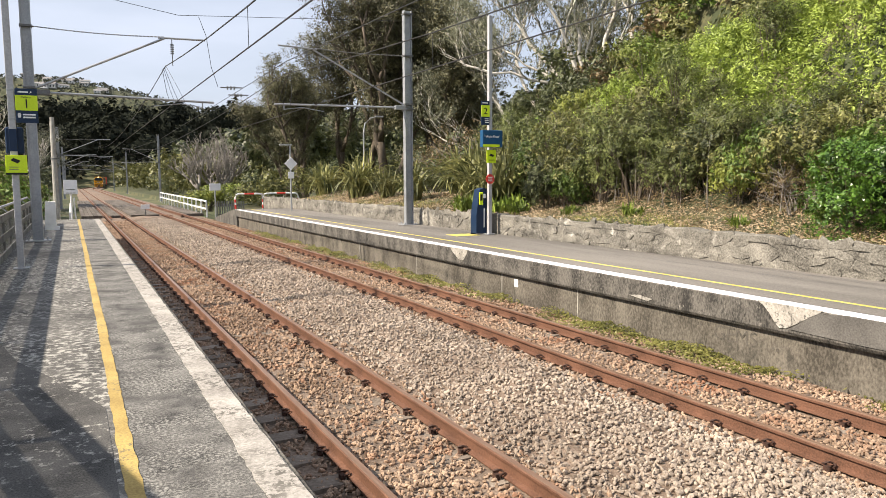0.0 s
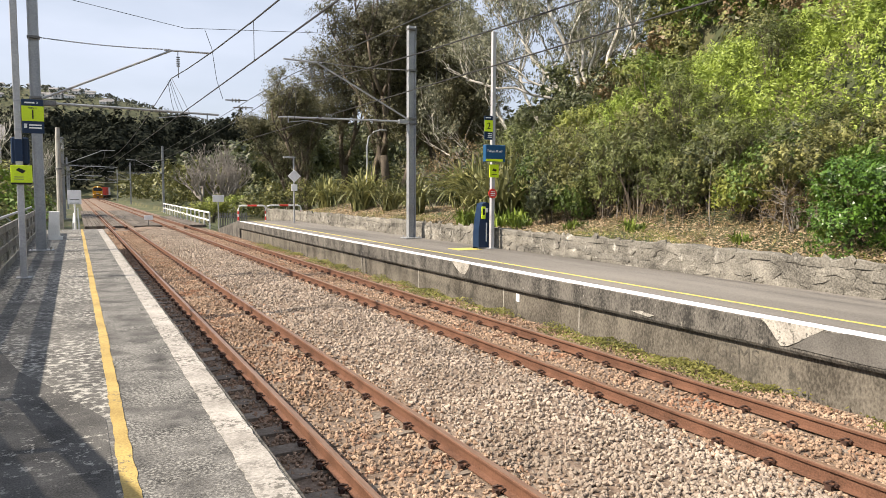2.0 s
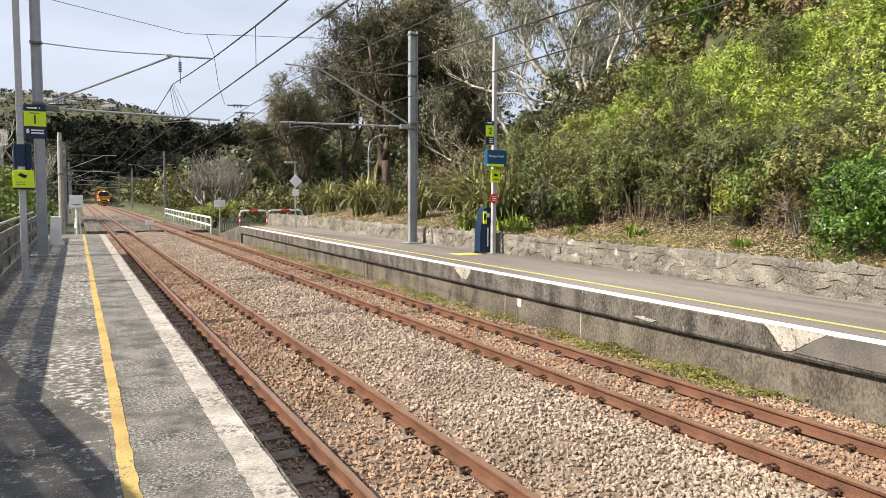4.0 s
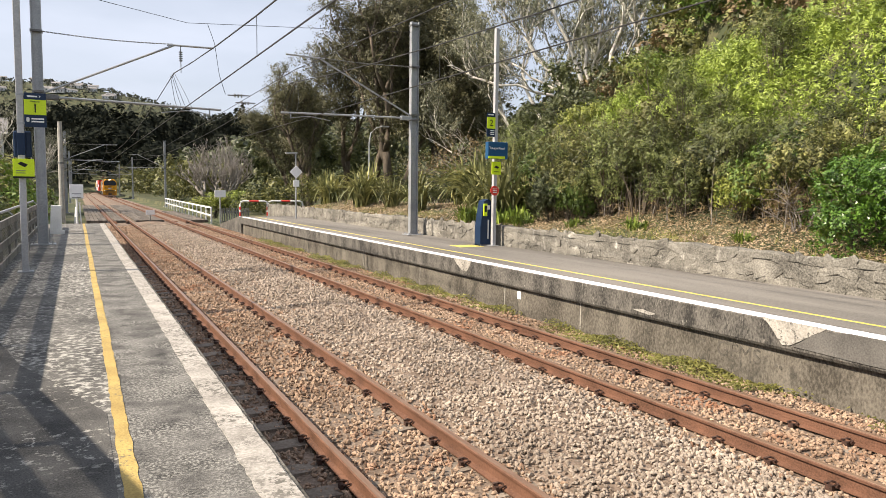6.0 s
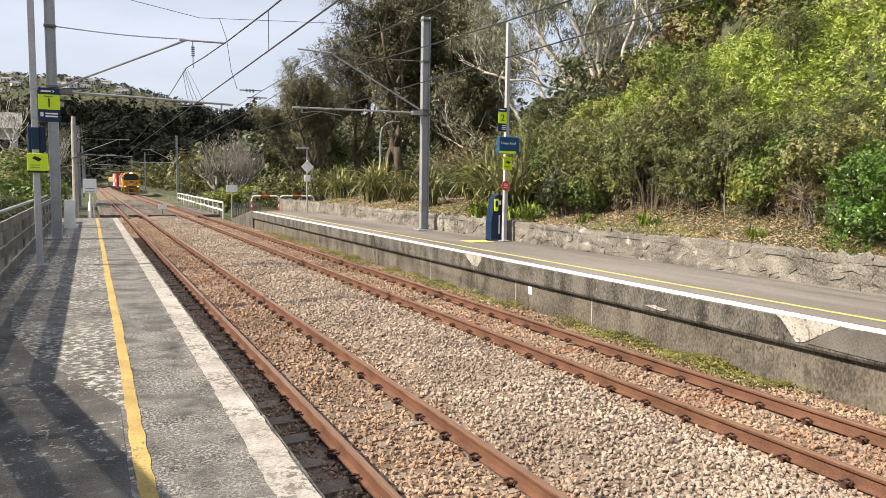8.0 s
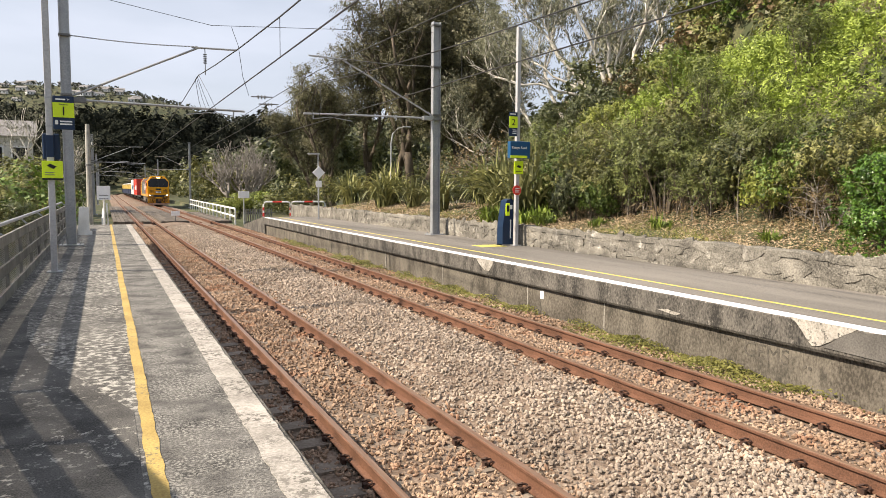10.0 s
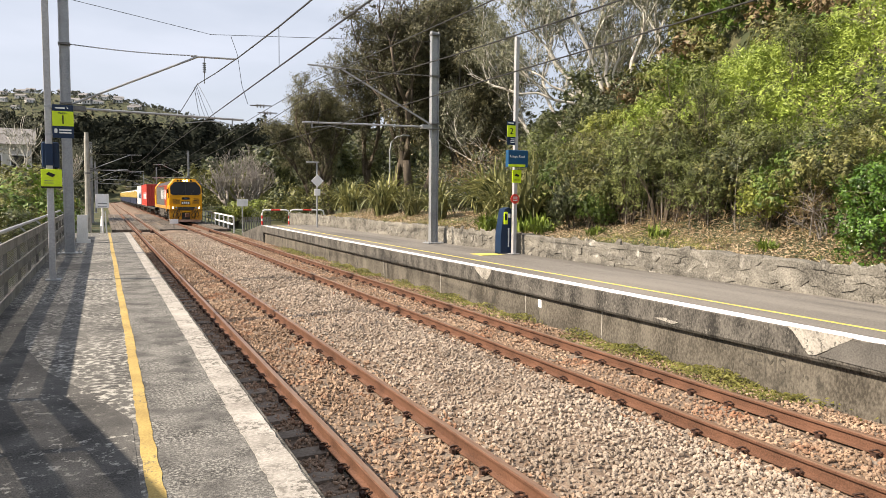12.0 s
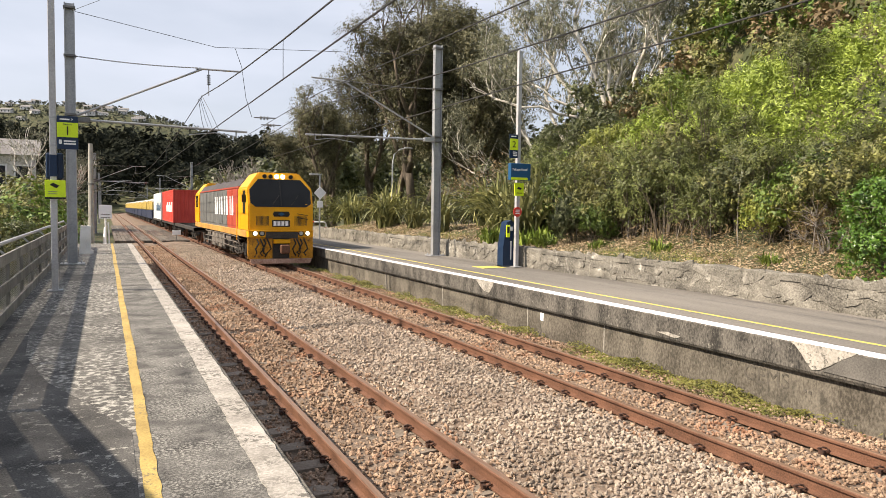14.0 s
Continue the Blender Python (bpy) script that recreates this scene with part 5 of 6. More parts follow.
def wood(name, seed, n, area, size, leaf, label, each=12, per=22):
    """Far woodland as one mass of ragged crowns."""
    q = np.random.default_rng(seed)
    x0, x1, y0, y1 = area
    out = []
    for i in range(n):
        x, y = q.uniform(x0, x1), q.uniform(y0, y1)
        z = float(ground_z(x, y))
        if z < 3 and -4 < x - swing(y) < 13:
            continue
        s = size * q.uniform(0.6, 1.35)
        bl = [(x + q.normal() * s * 0.3, y + q.normal() * s * 0.3, z + s * q.uniform(0.3, 1.25), s * 0.36, s * 0.36, s * 0.34) for _ in range(5)]
        c, d = sprays(q, bl, each, per, s * 0.3, s * 0.12, 0.35, 0.5)
        w = 0.19 * math.sqrt(260 / (each * per))
        out.append(leaves(q, c, d, s * w, s * w * 0.7))
    return tagged(new(name, leaf_mesh(name, np.concatenate(out), L[leaf])), label, "woodland", kind="stuff")


wood("far_wood", 2, 640, (-150, 190, 300, 470), 10, "far", "dark forested hill beyond the line, cloud shade in its leaf colour", 15)
wood("side_wood", 3, 380, (26, 150, 105, 290), 6.5, "dark", "dark trees on the valley side", 16)
wood("left_wood", 6, 280, (-90, -7, 125, 290), 5, "dark", "trees and scrub on the valley side beside the line", 18)
wood("line_scrub", 9, 90, (13.5, 26, 110, 260), 3.4, "olive", "scrub beside the railway line", 20)


# ---- train ----
def coach_rows(back, speed=17.2):
    """Poses along the line for a vehicle whose centre is so far behind the train's nose."""
    out = []
    for i in range(29):
        t = i * 0.5
        y = 27.9 + speed * (14 - t) + back
        x = sum(T2) / 2 + swing(y)
        slope = (swing(y + 3) - swing(y - 3)) / 6
        out.append((t, pose(x, y, 0, 0, 0, -math.degrees(math.atan(slope)))))
    return out


MOVERS = []
M["loco_yellow"] = mat("loco_yellow", (0.62, 0.275, 0.006), (0.80, 0.395, 0.012), 0.4, 1.5, 40, 0.05, spots=(0.30, 0.15, 0.03), spot_scale=3, spot_at=0.72)
M["plough"] = mat("plough", (0.24, 0.13, 0.09), (0.56, 0.40, 0.33), 0.7, 2, 18, 0.3)
M["sill"] = mat("sill", (0.30, 0.15, 0.045), (0.62, 0.34, 0.08), 0.6, 1.2, 20, 0.1, spots=(0.12, 0.08, 0.05), spot_scale=4, spot_at=0.6)
M["apron_paint"] = mat("apron_paint", (0.36, 0.15, 0.012), (0.68, 0.33, 0.025), 0.55, 3.5, 25, 0.1, spots=(0.06, 0.04, 0.025), spot_scale=6, spot_at=0.54, edge=0.15)
M["loco_red"] = mat("loco_red", (0.33, 0.05, 0.03), (0.46, 0.08, 0.05), 0.45, 1.5, 40, 0.05)
M["loco_grey"] = mat("loco_grey", (0.085, 0.088, 0.086), (0.17, 0.172, 0.165), 0.5, 1.5, 40, 0.05)
M["loco_roof"] = mat("loco_roof", (0.03, 0.026, 0.025), (0.085, 0.07, 0.066), 0.6, 1.5, 30, 0.1)
M["under_grey"] = mat("under_grey", (0.05, 0.045, 0.04), (0.24, 0.21, 0.18), 0.7, 3, 30, 0.2)
M["frame_black"] = mat("frame_black", (0.018, 0.016, 0.015), (0.075, 0.068, 0.06), 0.75, 2, 30, 0.2)
M["box_red"] = mat("box_red", (0.52, 0.05, 0.038), (0.66, 0.095, 0.07), 0.5, 0.8, 30, 0.06, spots=(0.22, 0.06, 0.035), spot_scale=2.5, spot_at=0.70)
M["box_white"] = mat("box_white", (0.60, 0.60, 0.58), (0.78, 0.78, 0.76), 0.5, 0.8, 30, 0.06)
M["wagon_yellow"] = mat("wagon_yellow", (0.36, 0.25, 0.05), (0.56, 0.41, 0.12), 0.6, 1, 12, 0.08, spots=(0.12, 0.10, 0.08), spot_scale=1.6, spot_at=0.58)
M["wagon_blue"] = mat("wagon_blue", (0.014, 0.02, 0.045), (0.04, 0.052, 0.095), 0.55, 1, 30, 0.08)
M["lamp_on"] = plain("lamp_on", (1.0, 0.93, 0.75), 0.3, glow=3.5)
glass = bpy.data.materials.new("cab_glass")
glass.use_nodes = True
gb = glass.node_tree.nodes["Principled BSDF"]
gb.inputs["Base Color"].default_value, gb.inputs["Roughness"].default_value = (0.010, 0.011, 0.012, 1), 0.12
gb.inputs["Specular IOR Level"].default_value = 0.22
M["cab_glass"] = glass


def wheelset(parent, y):
    w = part("wheelset", tube([(-0.62, y, 0.44), (0.62, y, 0.44)], 0.08, 8), "frame_black", parent)
    for s in (-1, 1):
        part("wheel", tube([(s * 0.50, y, 0.46), (s * 0.63, y, 0.46)], 0.46, 20), "rust", w)


def bogie(parent, y, axles, name="bogie"):
    half = 0.9 * (len(axles) - 1) + 0.5
    bm = bmesh.new()
    for s in (-1, 1):
        prism([(y - half, 0.55), (y - half + 0.2, 0.78), (y + half - 0.2, 0.78), (y + half, 0.55), (y + half - 0.3, 0.42), (y - half + 0.3, 0.42)], "x", s * 0.78, s * 0.92, bm)
        for a in axles:
            box(s * 0.92, s * 1.0, y + a - 0.18, y + a + 0.18, 0.3, 0.62, 0.02, bm=bm)
            tube([(s * 0.96, y + a - 0.35, 0.5), (s * 0.96, y + a - 0.35, 0.85)], 0.08, 6, bm)
            tube([(s * 0.96, y + a + 0.35, 0.5), (s * 0.96, y + a + 0.35, 0.85)], 0.08, 6, bm)
    box(-0.9, 0.9, y - 0.2, y + 0.2, 0.5, 0.74, bm=bm)
    b = part(name, bm, "frame_black", parent, "grimy black bogie frame")
    for a in axles:
        wheelset(parent, y + a)
    return b


def locomotive():
    """A diesel locomotive; its nose is at y = -9, facing the viewer."""
    t = thing("locomotive", "yellow diesel freight locomotive with a dark windscreen and lit headlamps", "locomotive")
    Y0, Y1, W = -9.0, 9.0, 1.28
    # cab: front outline (x, z) drawn back, with its brow leaning

    def cab(y0, d, name):
        bm = bmesh.new()
        rings = []
        for u, dy in ((0, 0.0), (1, 2.3)):
            rings.append([bm.verts.new((x, y0 + d * (dy + (0.45 * max(0, (z - 2.45) / 1.25) if u == 0 else 0)), z)) for x, z in [(-W, 1.42), (-W, 2.45), (-W, 3.12), (-0.80, 3.74), (0.80, 3.74), (W, 3.12), (W, 2.45), (W, 1.42)]])
        a, b = rings
        for i in range(8):
            j = (i + 1) % 8
            bm.faces.new((a[i], a[j], b[j], b[i]))
        bm.faces.new(b)
        bm.faces.new((a[0], a[1], a[6], a[7]))
        bm.faces.new((a[1], a[2], a[3], a[4], a[5], a[6]))
        bmesh.ops.recalc_face_normals(bm, faces=bm.faces)
        bmesh.ops.bevel(bm, geom=bm.edges[:], offset=0.045, segments=2, affect="EDGES")
        return part(name, bm, "loco_yellow", t, "bright yellow steel cab")
    c = cab(Y0, 1, "cab")
    cab(Y1, -1, "cab")

    def slope(z):
        return Y0 + 0.45 * max(0, (z - 2.45) / 1.25)
    scr = bmesh.new()
    # wrap-round windscreen, tilted with the cab front
    out = [(-1.0, 2.38), (-1.19, 2.52), (-1.2, 3.04), (-0.84, 3.47), (0.84, 3.47), (1.2, 3.04), (1.19, 2.52), (1.0, 2.38)]
    va = [scr.verts.new((x, slope(z) - 0.02, z)) for x, z in out]
    vb = [scr.verts.new((x, slope(z) + 0.03, z)) for x, z in out]
    scr.faces.new(va)
    scr.faces.new(vb[::-1])
    for i in range(len(out)):
        j = (i + 1) % len(out)
        scr.faces.new((va[j], va[i], vb[i], vb[j]))
    ws = part("windscreen", scr, "cab_glass", c, "large dark wrap-round windscreen")
    part("pillar", beam((0, slope(2.42) - 0.025, 2.42), (0, slope(3.44) - 0.025, 3.44), 0.05, 0.02), "black", c)
    for sx in (-0.35, 0.4):
        part("wiper", tube([(sx, slope(2.45) - 0.04, 2.45), (sx + 0.3, slope(2.85) - 0.04, 2.85)], 0.012, 5), "black", c)
    # marker lamps in the brow
    for lx, lit in ((-0.58, 0), (-0.34, 0), (-0.10, 1), (0.14, 1), (0.46, 0)):
        yy = slope(3.58)
        part("brow_lamp", tube([(lx, yy - 0.05, 3.58), (lx, yy + 0.06, 3.58)], 0.085, 14), "lamp_on" if lit else "black", c, "lit brow lamp" if lit else "")
    # side window and rear-view mirror
    for s in (-1, 1):
        part("side_window", box(s * (W - 0.02), s * (W + 0.014), Y0 + 0.62, Y0 + 1.15, 2.1, 3.02, 0.004), "cab_glass", c)
        part("side_window", box(s * (W - 0.02), s * (W + 0.014), Y1 - 1.5, Y1 - 0.7, 2.35, 3.02, 0.004), "cab_glass", c)
        part("side_door", box(s * (W - 0.02), s * (W + 0.01), Y0 + 1.6, Y0 + 2.2, 1.45, 3.0, 0.004), "loco_yellow", c)
        part("mirror", box(s * (W + 0.0), s * (W + 0.16), Y0 + 0.48, Y0 + 0.54, 2.55, 2.85, 0.01), "black", c)
    # nose details: grilles, badge, number panel
    for gx0, gx1 in ((-1.0, -0.46), (0.5, 1.04)):
        gr = part("grille", box(gx0, gx1, Y0 - 0.015, Y0 + 0.01, 1.62, 2.05), "loco_yellow", c, "louvred nose grille")
        for k in range(11):
            xx = gx0 + 0.04 + (gx1 - gx0 - 0.08) * k / 10
            part("louvre", box(xx - 0.007, xx + 0.007, Y0 - 0.035, Y0 - 0.013, 1.65, 2.02), "frame_black", gr)
    part("badge", prism([(-0.34, 2.10), (-0.28, 2.0), (0.28, 2.0), (0.34, 2.10), (0.28, 2.2), (-0.28, 2.2)], "y", Y0 - 0.03, Y0 - 0.005), "black", c, "dark nose badge")
    part("badge_shape", prism([(-0.14, 2.10), (0, 2.03), (0.14, 2.10), (0, 2.17)], "y", Y0 - 0.036, Y0 - 0.028), "teal_blue", c)
    nb = part("number_panel", box(-0.36, 0.34, Y0 - 0.03, Y0 + 0.01, 1.60, 1.86, 0.008), "black", c, "black panel with white markings")
    for k in range(4):
        x0 = -0.31 + k * 0.155
        part("marking", box(x0, x0 + 0.115, Y0 - 0.036, Y0 - 0.029, 1.64, 1.82), "white", nb)
    for rail_z in (1.85, 2.0):
        part("handrail", tube([(0.62, Y0 - 0.07, rail_z + 0.12), (1.05, Y0 - 0.07, rail_z + 0.05)], 0.014, 6), "black", c)
    # headstock, lower nose, lamps
    ns = part("buffer_beam", box(-W, W, Y0 - 0.04, Y0 + 0.5, 1.18, 1.44, 0.02), "loco_yellow", t, "yellow buffer beam")
    for lx in (-1.02, -0.76, 0.78, 1.04):
        part("headlamp", tube([(lx, Y0 - 0.07, 1.34), (lx, Y0 + 0.02, 1.34)], 0.075, 16), "lamp_on" if abs(lx) > 0.9 else "galv", ns, "lit round headlamp" if abs(lx) > 0.9 else "")
        part("lamp_rim", tube([(lx, Y0 - 0.055, 1.34), (lx, Y0 + 0.02, 1.34)], 0.115, 16), "black", ns)
    for s in (-1, 1):
        part("apron", prism([(s * 0.34, 1.18), (s * W, 1.18), (s * W, 0.36), (s * 1.15, 0.26), (s * 0.34, 0.36)], "y", Y0 + 0.02, Y0 + 0.14), "apron_paint", t, "grimy yellow lower apron plate")
    part("plough", prism([(-1.22, 0.34), (1.22, 0.34), (1.16, 0.15), (-1.16, 0.15)], "y", Y0 - 0.05, Y0 + 0.06), "plough", t, "grimy orange-brown track guard")
    part("drawgear", box(-0.5, 0.5, Y0 + 0.1, Y0 + 0.4, 0.35, 1.2), "frame_black", t)
    # thin black plate on the beam, standing in for shade above the coupler
    part("step_recess", box(-0.62, 0.66, Y0 - 0.046, Y0 - 0.02, 1.14, 1.40), "frame_black", t, "flat black band drawn for the shade above the coupler")
    part("step_lip", box(-W, W, Y0 - 0.10, Y0 + 0.02, 1.42, 1.465, 0.01), "loco_yellow", t)
    part("coupler_plate", box(-0.3, 0.36, Y0 - 0.02, Y0 + 0.12, 0.94, 1.10, 0.01), "loco_yellow", t)
    cp = tube([(0.08, Y0 - 0.35, 0.72), (0.08, Y0 + 0.3, 0.72)], 0.14, 10)
    box(-0.1, 0.26, Y0 - 0.42, Y0 - 0.2, 0.56, 0.90, 0.04, bm=cp)
    part("coupler", cp, "rust", t, "rusty brown coupler")
    for k, hx in enumerate((-0.95, -0.82, -0.68, -0.55, 0.5, 0.62, 0.76, 0.9)):
        part("air_hose", tube([(hx, Y0 - 0.03, 1.12), (hx + 0.05, Y0 - 0.14, 0.95), (hx + (0.12 if k % 2 else -0.08), Y0 - 0.17, 0.74), (hx - 0.03, Y0 - 0.16, 0.58), (hx + (0.07 if k % 3 else -0.1), Y0 - 0.06, 0.42 + 0.05 * (k % 3))], 0.031, 6), "black", t)
    # body
    hood = [(-1.24, 1.42), (-1.24, 3.18), (-1.0, 3.48), (-0.6, 3.60), (0.6, 3.60), (1.0, 3.48), (1.24, 3.18), (1.24, 1.42)]
    part("front_body", prism(hood, "y", Y0 + 2.3, Y0 + 5.4), "loco_red", t, "red engine compartment panels")
    part("engine_body", prism(hood, "y", Y0 + 5.4, Y1 - 2.3), "loco_grey", t, "dark grey engine compartment panels")
    fr = box(-W, W, Y0 + 0.4, Y1 - 0.1, 1.16, 1.44, 0.02)
    part("underframe", fr, "sill", t, "grimy yellow-brown sill along the underframe")
    for s in (-1, 1):
        for k in range(9):
            y = Y0 + 2.6 + k * 1.45
            part("door_panel", box(s * 1.235, s * 1.262, y, y + 1.3, 1.55, 3.1, 0.01), "loco_red" if y < Y0 + 5.0 else "loco_grey", t)
        # broad plain shapes in place of the maker's lettering
        for k in range(8):
            y = Y0 + 3.6 + k * 0.78
            bl = [(y, 2.0), (y + 0.22, 2.0), (y + 0.22, 2.85), (y, 2.85)] if k % 2 else [(y, 2.0), (y + 0.5, 2.0), (y + 0.38, 2.85), (y + 0.12, 2.85)]
            part("logo_shape", prism(bl, "x", s * 1.262, s * 1.268), "white", t)
        part("grab_rail", tube([(s * 1.34, Y0 + 2.25, 1.0), (s * 1.34, Y0 + 2.25, 2.5)], 0.018, 6), "loco_yellow", t)
    part("roof", prism([(-1.262, 3.16), (-1.01, 3.5), (-0.6, 3.62), (0.6, 3.62), (1.01, 3.5), (1.262, 3.16), (1.2, 3.16), (0.96, 3.46), (-0.96, 3.46), (-1.2, 3.16)], "y", Y0 + 2.32, Y1 - 2.32), "loco_roof", t, "dark curved roof")
    rf = bmesh.new()
    for k in range(5):
        y = Y0 + 3.2 + k * 2.5
        box(-0.5, 0.5, y, y + 1.6, 3.58, 3.70, 0.03, bm=rf)
    part("roof_units", rf, "loco_roof", t, "dark roof fans and vents")
    bogie(t, Y0 + 4.0, (-1.7, 0, 1.7))
    bogie(t, Y1 - 4.0, (-1.7, 0, 1.7))
    part("fuel_tank", box(-1.15, 1.15, -1.9, 1.9, 0.32, 1.14, 0.08), "frame_black", t, "grimy black fuel tank")
    for s in (-1, 1):
        for ty, tz, tr, tl in ((-4.2, 0.98, 0.17, 1.5), (2.6, 0.95, 0.16, 1.3)):
            part("air_tank", tube([(s * 1.02, ty, tz), (s * 1.02, ty + tl, tz)], tr, 12), "under_grey", t, "grey cylindrical air tank")
        for by, bl_, z0, z1 in ((-2.6, 0.6, 0.5, 1.1), (-1.7, 1.0, 0.42, 1.08), (-0.5, 0.8, 0.5, 1.12), (0.5, 1.2, 0.40, 1.05)):
            part("equipment_box", box(s * 1.0, s * 1.24, by, by + bl_, z0, z1, 0.03), "under_grey", t)
        for pz in (0.62, 0.86, 1.10):
            part("pipe", tube([(s * 1.22, -6.4, pz), (s * 1.26, -3.0, pz + 0.03), (s * 1.26, 4.0, pz - 0.02)], 0.022, 6), "under_grey", t)
        for ly in (-6.0, -4.6, -3.2):
            part("brake_link", beam((s * 1.04, ly, 0.35), (s * 1.08, ly + 0.45, 0.95), 0.05, 0.05), "under_grey", t)
        part("roof_edge", beam((s * 1.245, Y0 + 2.3, 3.19), (s * 1.245, Y1 - 2.3, 3.19), 0.05, 0.06), "loco_red", t, "dull red roof edge strip")
        part("rear_door", box(s * (W - 0.02), s * (W + 0.012), Y1 - 2.25, Y1 - 1.6, 1.45, 2.95, 0.004), "loco_yellow", t)
        st = bmesh.new()
        for z in (0.42, 0.72, 1.0):
            box(s * 1.1, s * 1.3, Y0 + 2.1, Y0 + 2.6, z, z + 0.035, bm=st)
        for yy in (Y0 + 2.1, Y0 + 2.6):
            beam((s * 1.28, yy, 0.4), (s * 1.28, yy, 1.2), 0.03, 0.03, bm=st)
        part("steps", st, "frame_black", t)
    MOVERS.append((t, 9.0))


def flat_wagon(back, length=14.2):
    t = thing("flat_wagon", "grimy black flat container wagon on two bogies", "wagon", group="wagons")
    h = length / 2
    bm = bmesh.new()
    for s in (-1, 1):
        prism([(-h, 0.82), (h, 0.82), (h, 1.02), (-h, 1.02)], "x", s * 0.95, s * 1.2, bm)
    for k in range(13):
        y = -h + k * (length - 0.2) / 12
        box(-1.0, 1.0, y, y + 0.2, 0.84, 0.99, bm=bm)
    box(-0.25, 0.25, -h, h, 0.7, 0.98, bm=bm)
    box(-1.2, 1.2, -h, -h + 0.25, 0.72, 1.02, bm=bm)
    box(-1.2, 1.2, h - 0.25, h, 0.72, 1.02, bm=bm)
    part("underframe", bm, "frame_black", t)
    bogie(t, -h + 2.2, (-0.85, 0.85))
    bogie(t, h - 2.2, (-0.85, 0.85))
    cp = box(-0.12, 0.12, -h - 0.45, -h, 0.62, 0.86, 0.03)
    box(-0.12, 0.12, h, h + 0.3, 0.62, 0.86, 0.03, bm=cp)
    part("coupler", cp, "frame_black", t)
    MOVERS.append((t, back))
    return t


def container(back, length, material, label, high=2.75):
    t = thing("shipping_container", label, "container", group="containers")
    h, w = length / 2, 1.219
    bm = bmesh.new()

    def ribs(a, b, n, place):
        """A corrugated sheet: trapezoid folds."""
        st = []
        for k in range(n):
            u = a + (b - a) * k / n
            p = (b - a) / n
            st += [(u, 0), (u + p * 0.3, 0), (u + p * 0.45, 0.045), (u + p * 0.8, 0.045)]
        st.append((b, 0))
        lo = [bm.verts.new(place(u, d, 1.1)) for u, d in st]
        hi = [bm.verts.new(place(u, d, 1.02 + high - 0.1)) for u, d in st]
        for i in range(len(st) - 1):
            bm.faces.new((lo[i], lo[i + 1], hi[i + 1], hi[i]))
    for s in (-1, 1):
        ribs(-h + 0.06, h - 0.06, int(length / 0.28), lambda u, d, z, s=s: (s * (w - 0.055 + d), u, z))
        ribs(-w + 0.06, w - 0.06, 8, lambda u, d, z, s=s: (u, s * (h - 0.055 + d), z))
    box(-w + 0.03, w - 0.03, -h + 0.03, h - 0.03, 1.02 + high - 0.08, 1.02 + high - 0.01, bm=bm)
    box(-w + 0.03, w - 0.03, -h + 0.03, h - 0.03, 1.03, 1.12, bm=bm)
    part("corrugated_shell", bm, material, t)
    fm = bmesh.new()
    for sx in (-1, 1):
        for sy in (-1, 1):
            box(sx * (w - 0.12), sx * w, sy * (h - 0.12), sy * h, 1.02, 1.02 + high, 0.01, bm=fm)
        for z in (1.03, 1.02 + high - 0.11):
            box(sx * (w - 0.08), sx * w, -h + 0.1, h - 0.1, z, z + 0.1, bm=fm)
    for sy in (-1, 1):
        for z in (1.03, 1.02 + high - 0.11):
            box(-w + 0.1, w - 0.1, sy * (h - 0.08), sy * h, z, z + 0.1, bm=fm)
    part("corner_frame", fm, material, t)
    lg = bmesh.new()
    for k in range(6):
        box(-w - 0.006, -w + 0.03, -5.2 + k * 1.1, -4.5 + k * 1.1, 1.9, 2.5 if k % 2 else 2.75, bm=lg)
    part("logo_shape", lg, "white" if material == "box_red" else "teal_blue", t)
    MOVERS.append((t, back))


def bin_wagon(back, length=13.0, cover="wagon_yellow"):
    t = thing("bulk_wagon", "dark blue bulk wagon with yellow load bins", "wagon", group="wagons")
    h = length / 2
    part("body", prism([(-1.2, 0.85), (-1.25, 1.9), (1.25, 1.9), (1.2, 0.85)], "y", -h, h), "wagon_blue", t, "dark blue wagon side")
    for k in range(5):
        y = -h + 0.1 + k * (length - 0.1) / 5
        part("bin", box(-1.2, 1.2, y, y + (length - 0.1) / 5 - 0.75, 1.9, 2.95 + 0.12 * (k % 2), 0.06), "wagon_yellow", t, "yellow load bin")
        part("cover", prism([(-1.15, 2.94 + 0.12 * (k % 2)), (-0.7, 3.3), (0.7, 3.3), (1.15, 2.94 + 0.12 * (k % 2))], "y", y + 0.05, y + (length - 0.1) / 5 - 0.47), "box_white", t, "pale rounded cover")
    bogie(t, -h + 2.1, (-0.85, 0.85))
    bogie(t, h - 2.1, (-0.85, 0.85))
    MOVERS.append((t, back))


locomotive()
flat_wagon(26.5)
flat_wagon(41.2)
container(40.6, 12.19, "box_red", "red corrugated forty-foot shipping container on a flat wagon")
flat_wagon(56.2)
container(54.6, 12.19, "box_white", "white corrugated shipping container on a flat wagon")
for k in range(9):
    bin_wagon(71.0 + 14.2 * k)


# ---- more on the bank ----
def big_bush():
    t = shrub("glossy_bush", 71, "gloss", 4.2, 3.8, 1300, 20, 0.085, 0.05, "large glossy green bush hanging over the stone wall", clumps=16, low=0.15)
    put(t, 12.75, 7.3, 0.7, 20, -0.5)
    put(t, 13.6, 5.6, 0.8, 130, -0.5)


